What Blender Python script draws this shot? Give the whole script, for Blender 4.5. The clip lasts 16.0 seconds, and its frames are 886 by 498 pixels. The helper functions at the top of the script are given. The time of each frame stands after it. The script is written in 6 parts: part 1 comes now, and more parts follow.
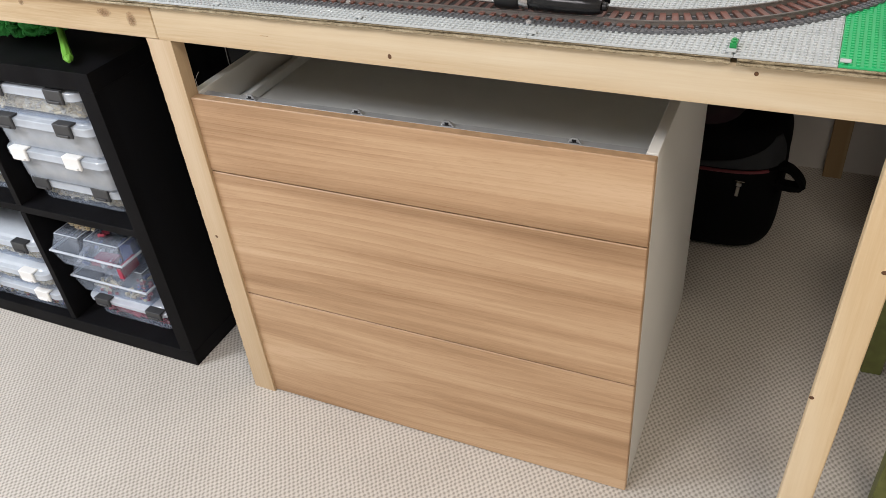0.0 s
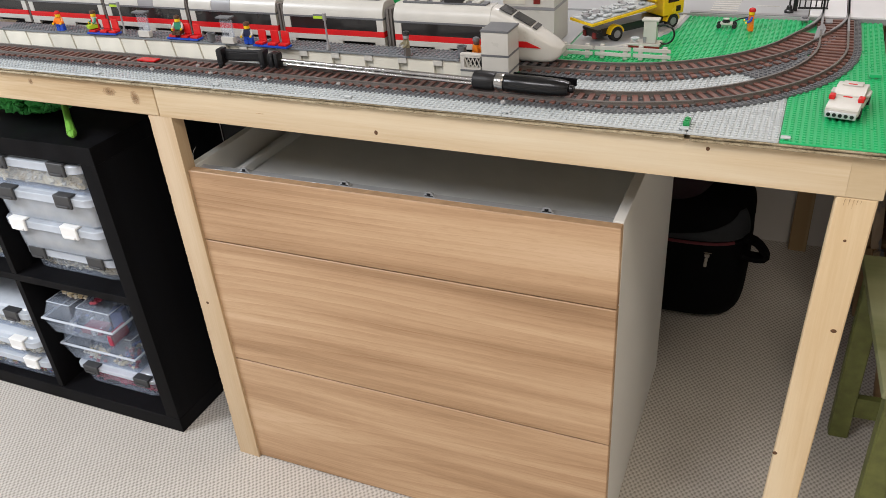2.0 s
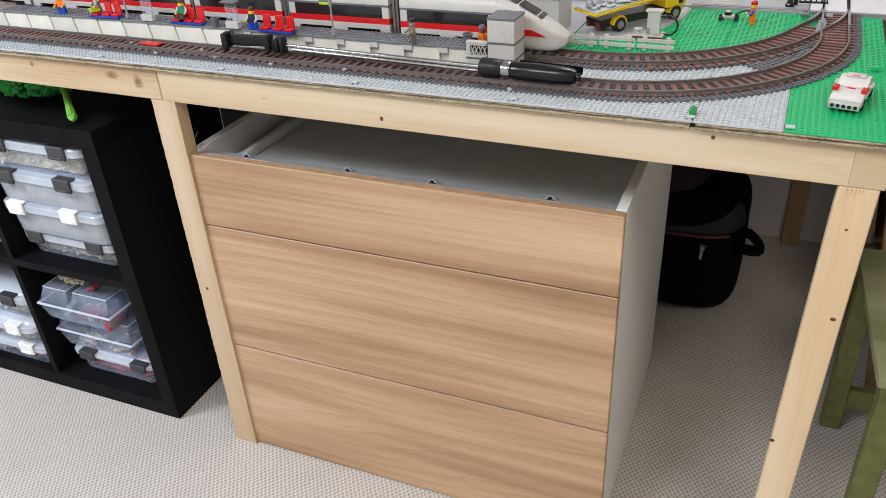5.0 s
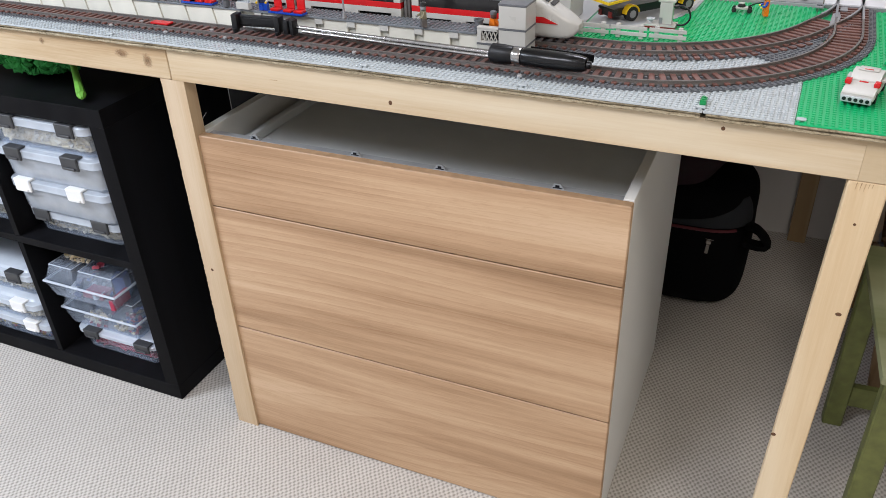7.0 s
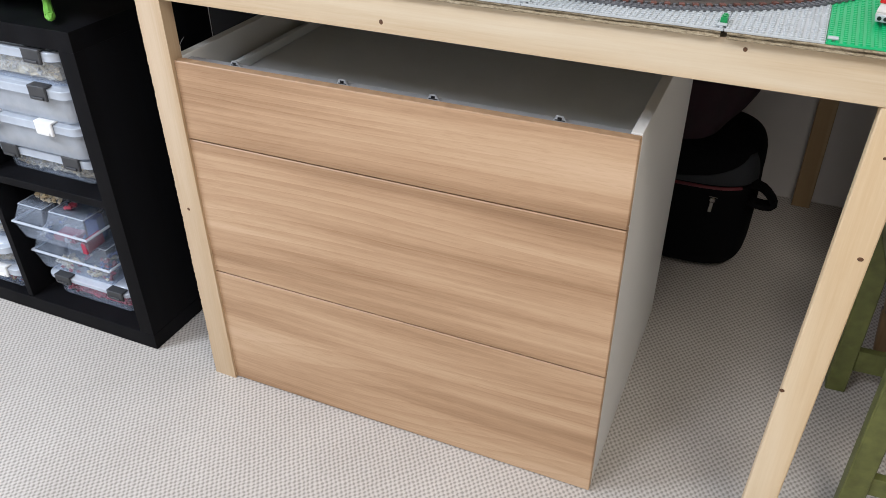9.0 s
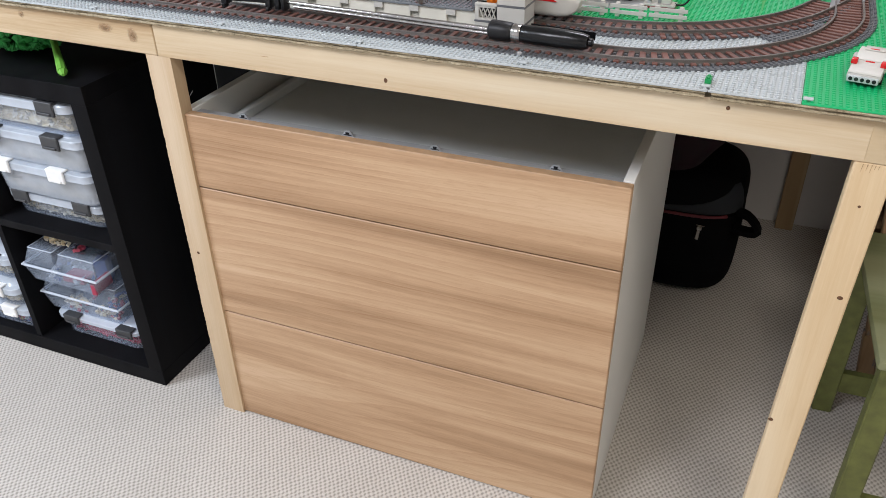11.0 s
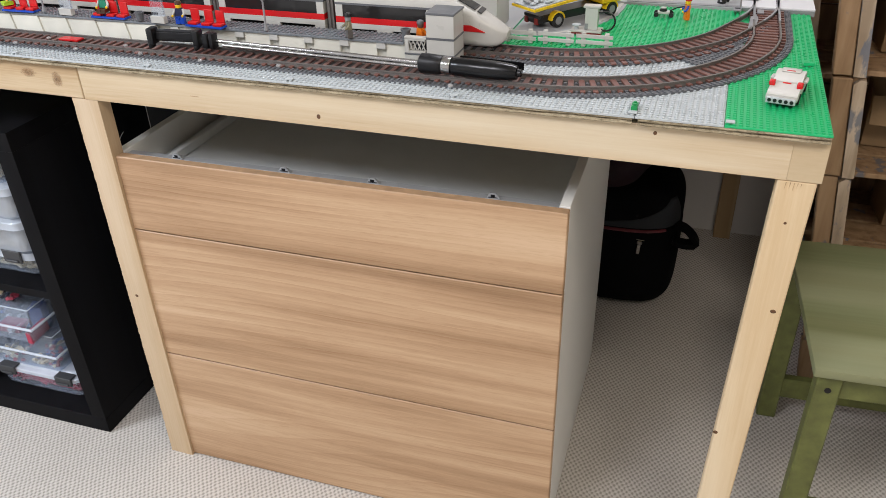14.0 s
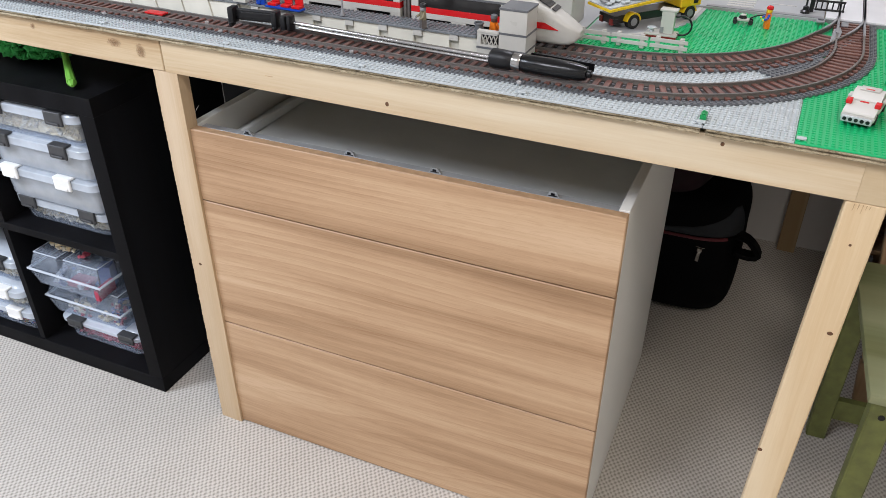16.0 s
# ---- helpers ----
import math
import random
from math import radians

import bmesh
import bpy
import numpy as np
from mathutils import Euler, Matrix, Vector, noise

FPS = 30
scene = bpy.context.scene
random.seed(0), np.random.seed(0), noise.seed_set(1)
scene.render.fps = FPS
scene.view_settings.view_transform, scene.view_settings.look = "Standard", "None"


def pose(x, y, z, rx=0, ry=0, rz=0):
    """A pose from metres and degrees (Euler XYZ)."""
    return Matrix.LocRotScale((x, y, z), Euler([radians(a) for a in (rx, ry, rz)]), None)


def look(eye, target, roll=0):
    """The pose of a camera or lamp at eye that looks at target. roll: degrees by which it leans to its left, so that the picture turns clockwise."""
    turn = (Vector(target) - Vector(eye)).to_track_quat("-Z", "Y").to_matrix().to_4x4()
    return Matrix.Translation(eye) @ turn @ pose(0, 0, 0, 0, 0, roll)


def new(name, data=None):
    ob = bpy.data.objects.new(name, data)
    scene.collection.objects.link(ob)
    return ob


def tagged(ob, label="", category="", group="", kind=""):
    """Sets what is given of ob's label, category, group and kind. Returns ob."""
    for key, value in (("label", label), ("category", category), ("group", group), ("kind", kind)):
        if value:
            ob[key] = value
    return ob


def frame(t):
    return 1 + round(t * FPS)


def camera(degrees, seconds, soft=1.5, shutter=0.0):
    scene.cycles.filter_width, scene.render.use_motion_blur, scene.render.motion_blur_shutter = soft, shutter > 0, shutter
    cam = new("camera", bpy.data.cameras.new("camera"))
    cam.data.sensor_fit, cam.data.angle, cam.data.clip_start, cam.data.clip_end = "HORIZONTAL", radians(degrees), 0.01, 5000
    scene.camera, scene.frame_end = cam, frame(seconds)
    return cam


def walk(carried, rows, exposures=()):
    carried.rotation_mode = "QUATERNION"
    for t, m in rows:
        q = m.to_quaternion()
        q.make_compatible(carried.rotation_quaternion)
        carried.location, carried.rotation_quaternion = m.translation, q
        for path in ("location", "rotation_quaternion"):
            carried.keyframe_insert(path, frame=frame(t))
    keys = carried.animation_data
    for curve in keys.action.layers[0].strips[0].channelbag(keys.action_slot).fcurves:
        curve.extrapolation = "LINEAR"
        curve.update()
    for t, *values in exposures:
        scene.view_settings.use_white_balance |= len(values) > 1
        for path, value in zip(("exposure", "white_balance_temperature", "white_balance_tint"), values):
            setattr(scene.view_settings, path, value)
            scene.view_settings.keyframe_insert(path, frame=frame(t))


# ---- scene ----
cam = camera(58.6, 16.0, 0.8)
PATH = [
    (0, (0.955, -0.964, 1.283), (0.221, 0.477, 0.106), -5.6),
    (0.5, (0.957, -1.009, 1.289), (0.201, 0.471, 0.177), -4.6),
    (1, (0.975, -1.021, 1.296), (0.217, 0.492, 0.23), -4.6),
    (1.5, (0.99, -1.03, 1.303), (0.244, 0.511, 0.268), -4.5),
    (2, (0.989, -1.032, 1.306), (0.262, 0.531, 0.291), -4.4),
    (2.5, (0.982, -1.026, 1.305), (0.279, 0.544, 0.285), -3.8),
    (3, (0.979, -1.038, 1.297), (0.297, 0.529, 0.258), -2.6),
    (3.5, (0.981, -1.054, 1.29), (0.307, 0.511, 0.243), -2.6),
    (3.7, (0.981, -1.054, 1.289), (0.313, 0.517, 0.245), -2.9),
    (6, (0.963, -1.055, 1.306), (0.251, 0.51, 0.284), -3.4),
    (6.5, (0.964, -1.059, 1.301), (0.255, 0.506, 0.277), -3.4),
    (7, (0.97, -1.057, 1.292), (0.266, 0.495, 0.245), -2.1),
    (7.5, (0.963, -1.035, 1.25), (0.251, 0.495, 0.177), -0.8),
    (8, (0.952, -1.011, 1.186), (0.256, 0.514, 0.094), -0.2),
    (8.5, (0.954, -1.011, 1.186), (0.273, 0.513, 0.084), -0.2),
    (11, (0.939, -1.052, 1.269), (0.289, 0.507, 0.198), -0.9),
    (11.5, (0.941, -1.045, 1.275), (0.296, 0.515, 0.203), -1.9),
    (12, (0.941, -1.044, 1.274), (0.311, 0.523, 0.203), -2.1),
    (12.5, (0.938, -1.048, 1.281), (0.318, 0.527, 0.216), -1.6),
    (13, (0.932, -1.053, 1.289), (0.315, 0.538, 0.245), -1.2),
    (13.5, (0.944, -1.041, 1.29), (0.356, 0.568, 0.257), -1.6),
    (14, (0.95, -1.035, 1.289), (0.409, 0.587, 0.251), -1.6),
    (14.5, (0.953, -1.05, 1.293), (0.411, 0.567, 0.249), -1.1),
    (15, (0.951, -1.064, 1.302), (0.373, 0.535, 0.249), -0.8),
    (15.5, (0.949, -1.053, 1.304), (0.346, 0.528, 0.237), -0.7),
    (16, (0.954, -1.041, 1.304), (0.284, 0.513, 0.238), 0.3),
]
BALANCE = [(0, -0.03, 6450, 10), (2, -0.07, 6420, 10), (3.5, -0.03, 6400, 10), (6, 0, 5900, 10), (6.5, 0, 5920, 10), (8.5, 0.04, 5860, 10), (11, 0, 5980, 10),
           (12.5, 0, 6000, 10), (13.5, 0, 6100, 10), (14.5, 0, 6150, 10), (15.5, 0, 6000, 10), (16, 0, 5950, 10)]
walk(cam, [(t, look(eye, target, roll)) for t, eye, target, roll in PATH], BALANCE)

# ---- world and lamps ----
world = bpy.data.worlds.new("world")
scene.world = world
world.use_nodes = True
world.node_tree.nodes["Background"].inputs[0].default_value = (0.9, 0.95, 1.0, 1)
world.node_tree.nodes["Background"].inputs[1].default_value = 0.05
scene.view_settings.exposure = 0.0


def lamp(name, x, y, z, sx, sy, watts, colour):
    data = bpy.data.lights.new(name, "AREA")
    data.shape, data.size, data.size_y, data.energy, data.color = "RECTANGLE", sx, sy, watts, colour
    ob = new(name, data)
    ob.matrix_world = pose(x, y, z)
    return ob


COOL, WHITE_LIGHT, WARM = (0.90, 0.945, 1.0), (1.0, 0.96, 0.985), (1.0, 0.87, 0.72)
lamp("ceiling_lamp", -0.10, -1.62, 2.36, 0.7, 0.7, 28, WHITE_LIGHT)
lamp("ceiling_lamp", -1.50, -1.25, 2.36, 0.7, 0.7, 64, COOL)
lamp("ceiling_lamp", 1.60, -1.15, 2.36, 0.7, 0.7, 24, WARM)
lamp("ceiling_lamp", 0.70, 0.85, 2.36, 0.5, 0.5, 13, WHITE_LIGHT)


# ---- materials ----
def nodes_of(name):
    m = bpy.data.materials.new(name)
    m.use_nodes = True
    nt = m.node_tree
    b = nt.nodes["Principled BSDF"]

    def add(kind, **ins):
        n = nt.nodes.new(kind)
        for k, v in ins.items():
            key = k.replace("_", " ")
            if key in n.inputs:
                n.inputs[key].default_value = v
            elif k == "operation":
                n.operation = v
            elif k == "data_type":
                n.data_type = v
            elif k == "blend_type":
                n.blend_type = v
        return n

    return m, nt, b, add, nt.links.new


def ramp_of(add, stops):
    r = add("ShaderNodeValToRGB")
    e = r.color_ramp.elements
    while len(e) < len(stops):
        e.new(0.5)
    for k, (p, c) in enumerate(stops):
        e[k].position, e[k].color = p, (*c, 1)
    return r


def plain(name, colour, rough=0.5, metal=0.0, vary=0.06, scale=30, bump=0.0, bump_scale=200, coat=0.0, random_tint=0.0, spec=0.5):
    """Paint, plastic or metal with a little mottling and fine relief."""
    m, nt, b, add, link = nodes_of(name)
    tc = add("ShaderNodeTexCoord")
    n = add("ShaderNodeTexNoise", Scale=scale, Detail=5.0)
    link(tc.outputs["Object"], n.inputs["Vector"])
    lo, hi = [max(0, c * (1 - vary)) for c in colour], [min(1, c * (1 + vary)) for c in colour]
    r = ramp_of(add, [(0.3, lo), (0.7, hi)])
    link(n.outputs["Fac"], r.inputs["Fac"])
    out = r.outputs["Color"]
    if random_tint:
        info = add("ShaderNodeObjectInfo")
        mr = add("ShaderNodeMapRange")
        mr.inputs["To Min"].default_value, mr.inputs["To Max"].default_value = 1 - random_tint, 1 + random_tint
        link(info.outputs["Random"], mr.inputs["Value"])
        hsv = add("ShaderNodeHueSaturation")
        link(out, hsv.inputs["Color"])
        link(mr.outputs["Result"], hsv.inputs["Value"])
        out = hsv.outputs["Color"]
    link(out, b.inputs["Base Color"])
    b.inputs["Roughness"].default_value, b.inputs["Metallic"].default_value = rough, metal
    b.inputs["Coat Weight"].default_value = coat
    b.inputs["Specular IOR Level"].default_value = spec
    rr = add("ShaderNodeMapRange")
    rr.inputs["To Min"].default_value, rr.inputs["To Max"].default_value = max(0.03, rough - 0.08), min(1, rough + 0.08)
    link(n.outputs["Fac"], rr.inputs["Value"])
    link(rr.outputs["Result"], b.inputs["Roughness"])
    if bump:
        n2 = add("ShaderNodeTexNoise", Scale=bump_scale, Detail=4.0)
        link(tc.outputs["Object"], n2.inputs["Vector"])
        bp = add("ShaderNodeBump", Strength=bump, Distance=0.002)
        link(n2.outputs["Fac"], bp.inputs["Height"])
        link(bp.outputs["Normal"], b.inputs["Normal"])
    return m


def wood(name, axis, stops, band=26.0, fine=260.0, rough=0.55, stretch=14.0, wobble=2.2, bump=0.12, random_shift=True, fine_mix=0.3, spec=0.35):
    """Sawn or laminated wood with its grain along axis (0, 1 or 2)."""
    m, nt, b, add, link = nodes_of(name)
    tc = add("ShaderNodeTexCoord")
    vec = tc.outputs["Object"]
    if random_shift:
        info = add("ShaderNodeObjectInfo")
        sh = add("ShaderNodeVectorMath", operation="SCALE")
        comb = add("ShaderNodeCombineXYZ")
        for k in range(3):
            link(info.outputs["Random"], comb.inputs[k])
        link(comb.outputs[0], sh.inputs[0])
        sh.inputs["Scale"].default_value = 7.3
        sm = add("ShaderNodeVectorMath", operation="ADD")
        link(vec, sm.inputs[0])
        link(sh.outputs[0], sm.inputs[1])
        vec = sm.outputs[0]
    mp = add("ShaderNodeMapping")
    sc = [1.0, 1.0, 1.0]
    sc[axis] = 1.0 / stretch
    mp.inputs["Scale"].default_value = sc
    link(vec, mp.inputs["Vector"])
    # broad figure: noise pulled along the grain, folded into bands
    n1 = add("ShaderNodeTexNoise", Scale=band * 0.35, Detail=3.0, Roughness=0.5, Distortion=0.6)
    link(mp.outputs[0], n1.inputs["Vector"])
    mul = add("ShaderNodeMath", operation="MULTIPLY")
    mul.inputs[1].default_value = wobble * 6.0
    link(n1.outputs["Fac"], mul.inputs[0])
    sin = add("ShaderNodeMath", operation="SINE")
    link(mul.outputs[0], sin.inputs[0])
    mr = add("ShaderNodeMapRange")
    mr.inputs["From Min"].default_value = -1.0
    link(sin.outputs[0], mr.inputs["Value"])
    # fine pores
    n2 = add("ShaderNodeTexNoise", Scale=fine, Detail=4.0, Roughness=0.65)
    mp2 = add("ShaderNodeMapping")
    sc2 = [1.0, 1.0, 1.0]
    sc2[axis] = 1.0 / (stretch * 2.2)
    mp2.inputs["Scale"].default_value = sc2
    link(vec, mp2.inputs["Vector"])
    link(mp2.outputs[0], n2.inputs["Vector"])
    n3 = add("ShaderNodeTexNoise", Scale=band * 0.5, Detail=2.0)
    link(mp2.outputs[0], n3.inputs["Vector"])
    mixa = add("ShaderNodeMix", data_type="FLOAT")
    mixa.inputs[0].default_value = fine_mix
    link(mr.outputs["Result"], mixa.inputs[2])
    link(n2.outputs["Fac"], mixa.inputs[3])
    mixb = add("ShaderNodeMix", data_type="FLOAT")
    mixb.inputs[0].default_value = 0.45
    link(mixa.outputs[0], mixb.inputs[2])
    link(n3.outputs["Fac"], mixb.inputs[3])
    r = ramp_of(add, stops)
    link(mixb.outputs[0], r.inputs["Fac"])
    # heartwood and paler sapwood, in long slow patches
    n4 = add("ShaderNodeTexNoise", Scale=band * 0.9, Detail=2.0)
    link(mp2.outputs[0], n4.inputs["Vector"])
    tone = ramp_of(add, [(0.36, (0.965, 0.93, 0.885)), (0.48, (1.0, 0.99, 0.98)), (0.62, (1.02, 1.03, 1.05))])
    link(n4.outputs["Fac"], tone.inputs["Fac"])
    mt = add("ShaderNodeMix", data_type="RGBA", blend_type="MULTIPLY")
    mt.inputs[0].default_value = 1.0
    link(r.outputs["Color"], mt.inputs[6])
    link(tone.outputs["Color"], mt.inputs[7])
    link(mt.outputs[2], b.inputs["Base Color"])
    b.inputs["Roughness"].default_value = rough
    b.inputs["Specular IOR Level"].default_value = spec
    bp = add("ShaderNodeBump", Strength=bump, Distance=0.001)
    link(n2.outputs["Fac"], bp.inputs["Height"])
    link(bp.outputs["Normal"], b.inputs["Normal"])
    return m


def carpet_material():
    """Loop-pile carpet: staggered rows of small pale loops with darker gaps."""
    m, nt, b, add, link = nodes_of("carpet")
    tc = add("ShaderNodeTexCoord")
    wob = add("ShaderNodeTexNoise", Scale=55.0, Detail=2.0)
    link(tc.outputs["Object"], wob.inputs["Vector"])
    ws = add("ShaderNodeVectorMath", operation="SCALE")
    ws.inputs["Scale"].default_value = 0.0068
    link(wob.outputs["Color"], ws.inputs[0])
    ad0 = add("ShaderNodeVectorMath", operation="ADD")
    link(tc.outputs["Object"], ad0.inputs[0])
    link(ws.outputs[0], ad0.inputs[1])
    mp = add("ShaderNodeMapping")
    mp.inputs["Rotation"].default_value = (0, 0, radians(4))
    k = 2 * math.pi
    mp.inputs["Scale"].default_value = (k / 0.0110, k / 0.0145, 1.0)
    link(ad0.outputs[0], mp.inputs["Vector"])
    sep = add("ShaderNodeSeparateXYZ")
    link(mp.outputs[0], sep.inputs[0])
    sx, sy, pr = add("ShaderNodeMath", operation="SINE"), add("ShaderNodeMath", operation="SINE"), add("ShaderNodeMath", operation="MULTIPLY")
    link(sep.outputs[0], sx.inputs[0])
    link(sep.outputs[1], sy.inputs[0])
    link(sx.outputs[0], pr.inputs[0])
    link(sy.outputs[0], pr.inputs[1])
    mr = add("ShaderNodeMapRange")
    mr.inputs["From Min"].default_value, mr.inputs["From Max"].default_value = -1.0, 1.0
    link(pr.outputs[0], mr.inputs["Value"])
    big = add("ShaderNodeTexNoise", Scale=2.6, Detail=7.0, Roughness=0.6)
    link(tc.outputs["Object"], big.inputs["Vector"])
    tuft = add("ShaderNodeTexNoise", Scale=420.0, Detail=3.0)
    link(tc.outputs["Object"], tuft.inputs["Vector"])
    mixf = add("ShaderNodeMix", data_type="FLOAT")
    mixf.inputs[0].default_value = 0.30
    link(mr.outputs["Result"], mixf.inputs[2])
    link(tuft.outputs["Fac"], mixf.inputs[3])
    r = ramp_of(add, [(0.20, (0.325, 0.303, 0.275)), (0.38, (0.430, 0.403, 0.369)), (0.52, (0.540, 0.509, 0.469)), (0.74, (0.610, 0.577, 0.535))])
    link(mixf.outputs[0], r.inputs["Fac"])
    r2 = ramp_of(add, [(0.3, (0.87, 0.86, 0.85)), (0.7, (1.0, 1.0, 1.0))])
    link(big.outputs["Fac"], r2.inputs["Fac"])
    mx = add("ShaderNodeMix", data_type="RGBA", blend_type="MULTIPLY")
    mx.inputs[0].default_value = 1.0
    link(r.outputs["Color"], mx.inputs[6])
    link(r2.outputs["Color"], mx.inputs[7])
    link(mx.outputs[2], b.inputs["Base Color"])
    b.inputs["Roughness"].default_value = 0.95
    b.inputs["Specular IOR Level"].default_value = 0.1
    bp = add("ShaderNodeBump", Strength=0.4, Distance=0.003)
    link(mixf.outputs[0], bp.inputs["Height"])
    link(bp.outputs["Normal"], b.inputs["Normal"])
    return m


def oak_material():
    """Oak-effect laminate: soft broad bands and fine pores along x, with a few cathedral arches."""
    m, nt, b, add, link = nodes_of("oak_laminate")
    tc = add("ShaderNodeTexCoord")

    def mapped(sx, sz, loc, src):
        mp = add("ShaderNodeMapping")
        mp.inputs["Scale"].default_value = (sx, 0.0, sz)
        mp.inputs["Location"].default_value = (loc, loc * 1.7, loc * 0.6)
        link(src, mp.inputs["Vector"])
        return mp.outputs[0]

    def noisy(src, scale, detail, rough=0.55):
        n = add("ShaderNodeTexNoise", Scale=scale, Detail=detail, Roughness=rough)
        link(src, n.inputs["Vector"])
        return n.outputs["Fac"]

    def math_of(op, x, y):
        n = add("ShaderNodeMath", operation=op)
        for k, v in enumerate((x, y)):
            if isinstance(v, float):
                n.inputs[k].default_value = v
            else:
                link(v, n.inputs[k])
        return n.outputs[0]

    # slow bending of the grain
    warp = noisy(mapped(0.40, 1.8, 3.7, tc.outputs["Object"]), 3.0, 2.0, 0.4)
    ripple = noisy(mapped(3.2, 5.0, 8.1, tc.outputs["Object"]), 5.0, 2.0, 0.5)
    bend = math_of("ADD", math_of("MULTIPLY", warp, 0.026), math_of("MULTIPLY", ripple, 0.0016))
    comb = add("ShaderNodeCombineXYZ")
    link(bend, comb.inputs[2])
    vec = add("ShaderNodeVectorMath", operation="ADD")
    link(tc.outputs["Object"], vec.inputs[0])
    link(comb.outputs[0], vec.inputs[1])
    v = vec.outputs[0]
    # growth rings cut at a slant: a slow swell along x folds the bands into arches
    swell = noisy(mapped(0.30, 2.0, 0.4, tc.outputs["Object"]), 2.2, 1.0, 0.35)
    sep = add("ShaderNodeSeparateXYZ")
    link(v, sep.inputs[0])
    phase = math_of("ADD", math_of("MULTIPLY", sep.outputs[2], 46.0), math_of("MULTIPLY", swell, 11.0))
    saw = math_of("POWER", math_of("FRACT", phase, 0.0), 2.2)
    fine_saw = math_of("POWER", math_of("FRACT", math_of("MULTIPLY", phase, 3.0), 0.0), 1.6)
    patchy = add("ShaderNodeMapRange")
    patchy.inputs["From Min"].default_value, patchy.inputs["From Max"].default_value = 0.40, 0.62
    link(noisy(mapped(0.30, 1.6, 4.4, tc.outputs["Object"]), 4.6, 2.0), patchy.inputs["Value"])
    rings = math_of("MULTIPLY", math_of("ADD", math_of("MULTIPLY", saw, 0.70), math_of("MULTIPLY", fine_saw, 0.30)), patchy.outputs["Result"])
    broad = noisy(mapped(0.070, 1.0, 2.3, v), 11.0, 2.0)
    bands = noisy(mapped(0.022, 1.0, 5.1, v), 44.0, 3.0)
    lines = noisy(mapped(0.014, 1.0, 9.4, v), 190.0, 3.0, 0.6)
    pores = noisy(mapped(0.045, 1.0, 1.1, v), 620.0, 3.0, 0.6)
    mix = broad
    for n, f in ((bands, 0.34), (lines, 0.12), (pores, 0.08)):
        mm = add("ShaderNodeMix", data_type="FLOAT")
        mm.inputs[0].default_value = f
        link(mix, mm.inputs[2])
        link(n, mm.inputs[3])
        mix = mm.outputs[0]
    r = ramp_of(add, [(0.37, (0.312, 0.190, 0.103)), (0.445, (0.424, 0.270, 0.154)), (0.50, (0.496, 0.328, 0.195)), (0.555, (0.550, 0.376, 0.230)), (0.63, (0.612, 0.436, 0.280))])
    link(mix, r.inputs["Fac"])
    late = ramp_of(add, [(0.0, (1, 1, 1)), (1.0, (0.83, 0.775, 0.725))])
    link(rings, late.inputs["Fac"])
    sm = add("ShaderNodeMix", data_type="RGBA", blend_type="MULTIPLY")
    sm.inputs[0].default_value = 1.0
    link(r.outputs["Color"], sm.inputs[6])
    link(late.outputs["Color"], sm.inputs[7])
    # short dark pores, thickest in the dark bands
    dash = noisy(mapped(0.075, 1.0, 6.2, v), 540.0, 1.0, 0.4)
    dark = ramp_of(add, [(0.33, (0.74, 0.67, 0.60)), (0.42, (1, 1, 1))])
    link(dash, dark.inputs["Fac"])
    mx = add("ShaderNodeMix", data_type="RGBA", blend_type="MULTIPLY")
    mx.inputs[0].default_value = 0.22
    link(sm.outputs[2], mx.inputs[6])
    link(dark.outputs["Color"], mx.inputs[7])
    link(mx.outputs[2], b.inputs["Base Color"])
    b.inputs["Roughness"].default_value = 0.5
    b.inputs["Specular IOR Level"].default_value = 0.35
    bp = add("ShaderNodeBump", Strength=0.10, Distance=0.001)
    link(pores, bp.inputs["Height"])
    link(bp.outputs["Normal"], b.inputs["Normal"])
    return m


def chip_material():
    """Raw particle-board edge: pale and dark chips."""
    m, nt, b, add, link = nodes_of("particle_board")
    tc = add("ShaderNodeTexCoord")
    mp = add("ShaderNodeMapping")
    mp.inputs["Scale"].default_value = (0.5, 0.5, 1.3)
    link(tc.outputs["Object"], mp.inputs["Vector"])
    v = add("ShaderNodeTexNoise", Scale=380.0, Detail=5.0, Roughness=0.7)
    link(mp.outputs[0], v.inputs["Vector"])
    big = add("ShaderNodeTexNoise", Scale=24.0, Detail=4.0)
    link(tc.outputs["Object"], big.inputs["Vector"])
    mixf = add("ShaderNodeMix", data_type="FLOAT")
    mixf.inputs[0].default_value = 0.4
    link(v.outputs["Fac"], mixf.inputs[2])
    link(big.outputs["Fac"], mixf.inputs[3])
    r = ramp_of(add, [(0.36, (0.11, 0.086, 0.048)), (0.47, (0.31, 0.255, 0.165)), (0.62, (0.49, 0.42, 0.295))])
    link(mixf.outputs[0], r.inputs["Fac"])
    link(r.outputs["Color"], b.inputs["Base Color"])
    b.inputs["Roughness"].default_value = 0.9
    bp = add("ShaderNodeBump", Strength=0.7, Distance=0.003)
    link(v.outputs["Fac"], bp.inputs["Height"])
    link(bp.outputs["Normal"], b.inputs["Normal"])
    return m


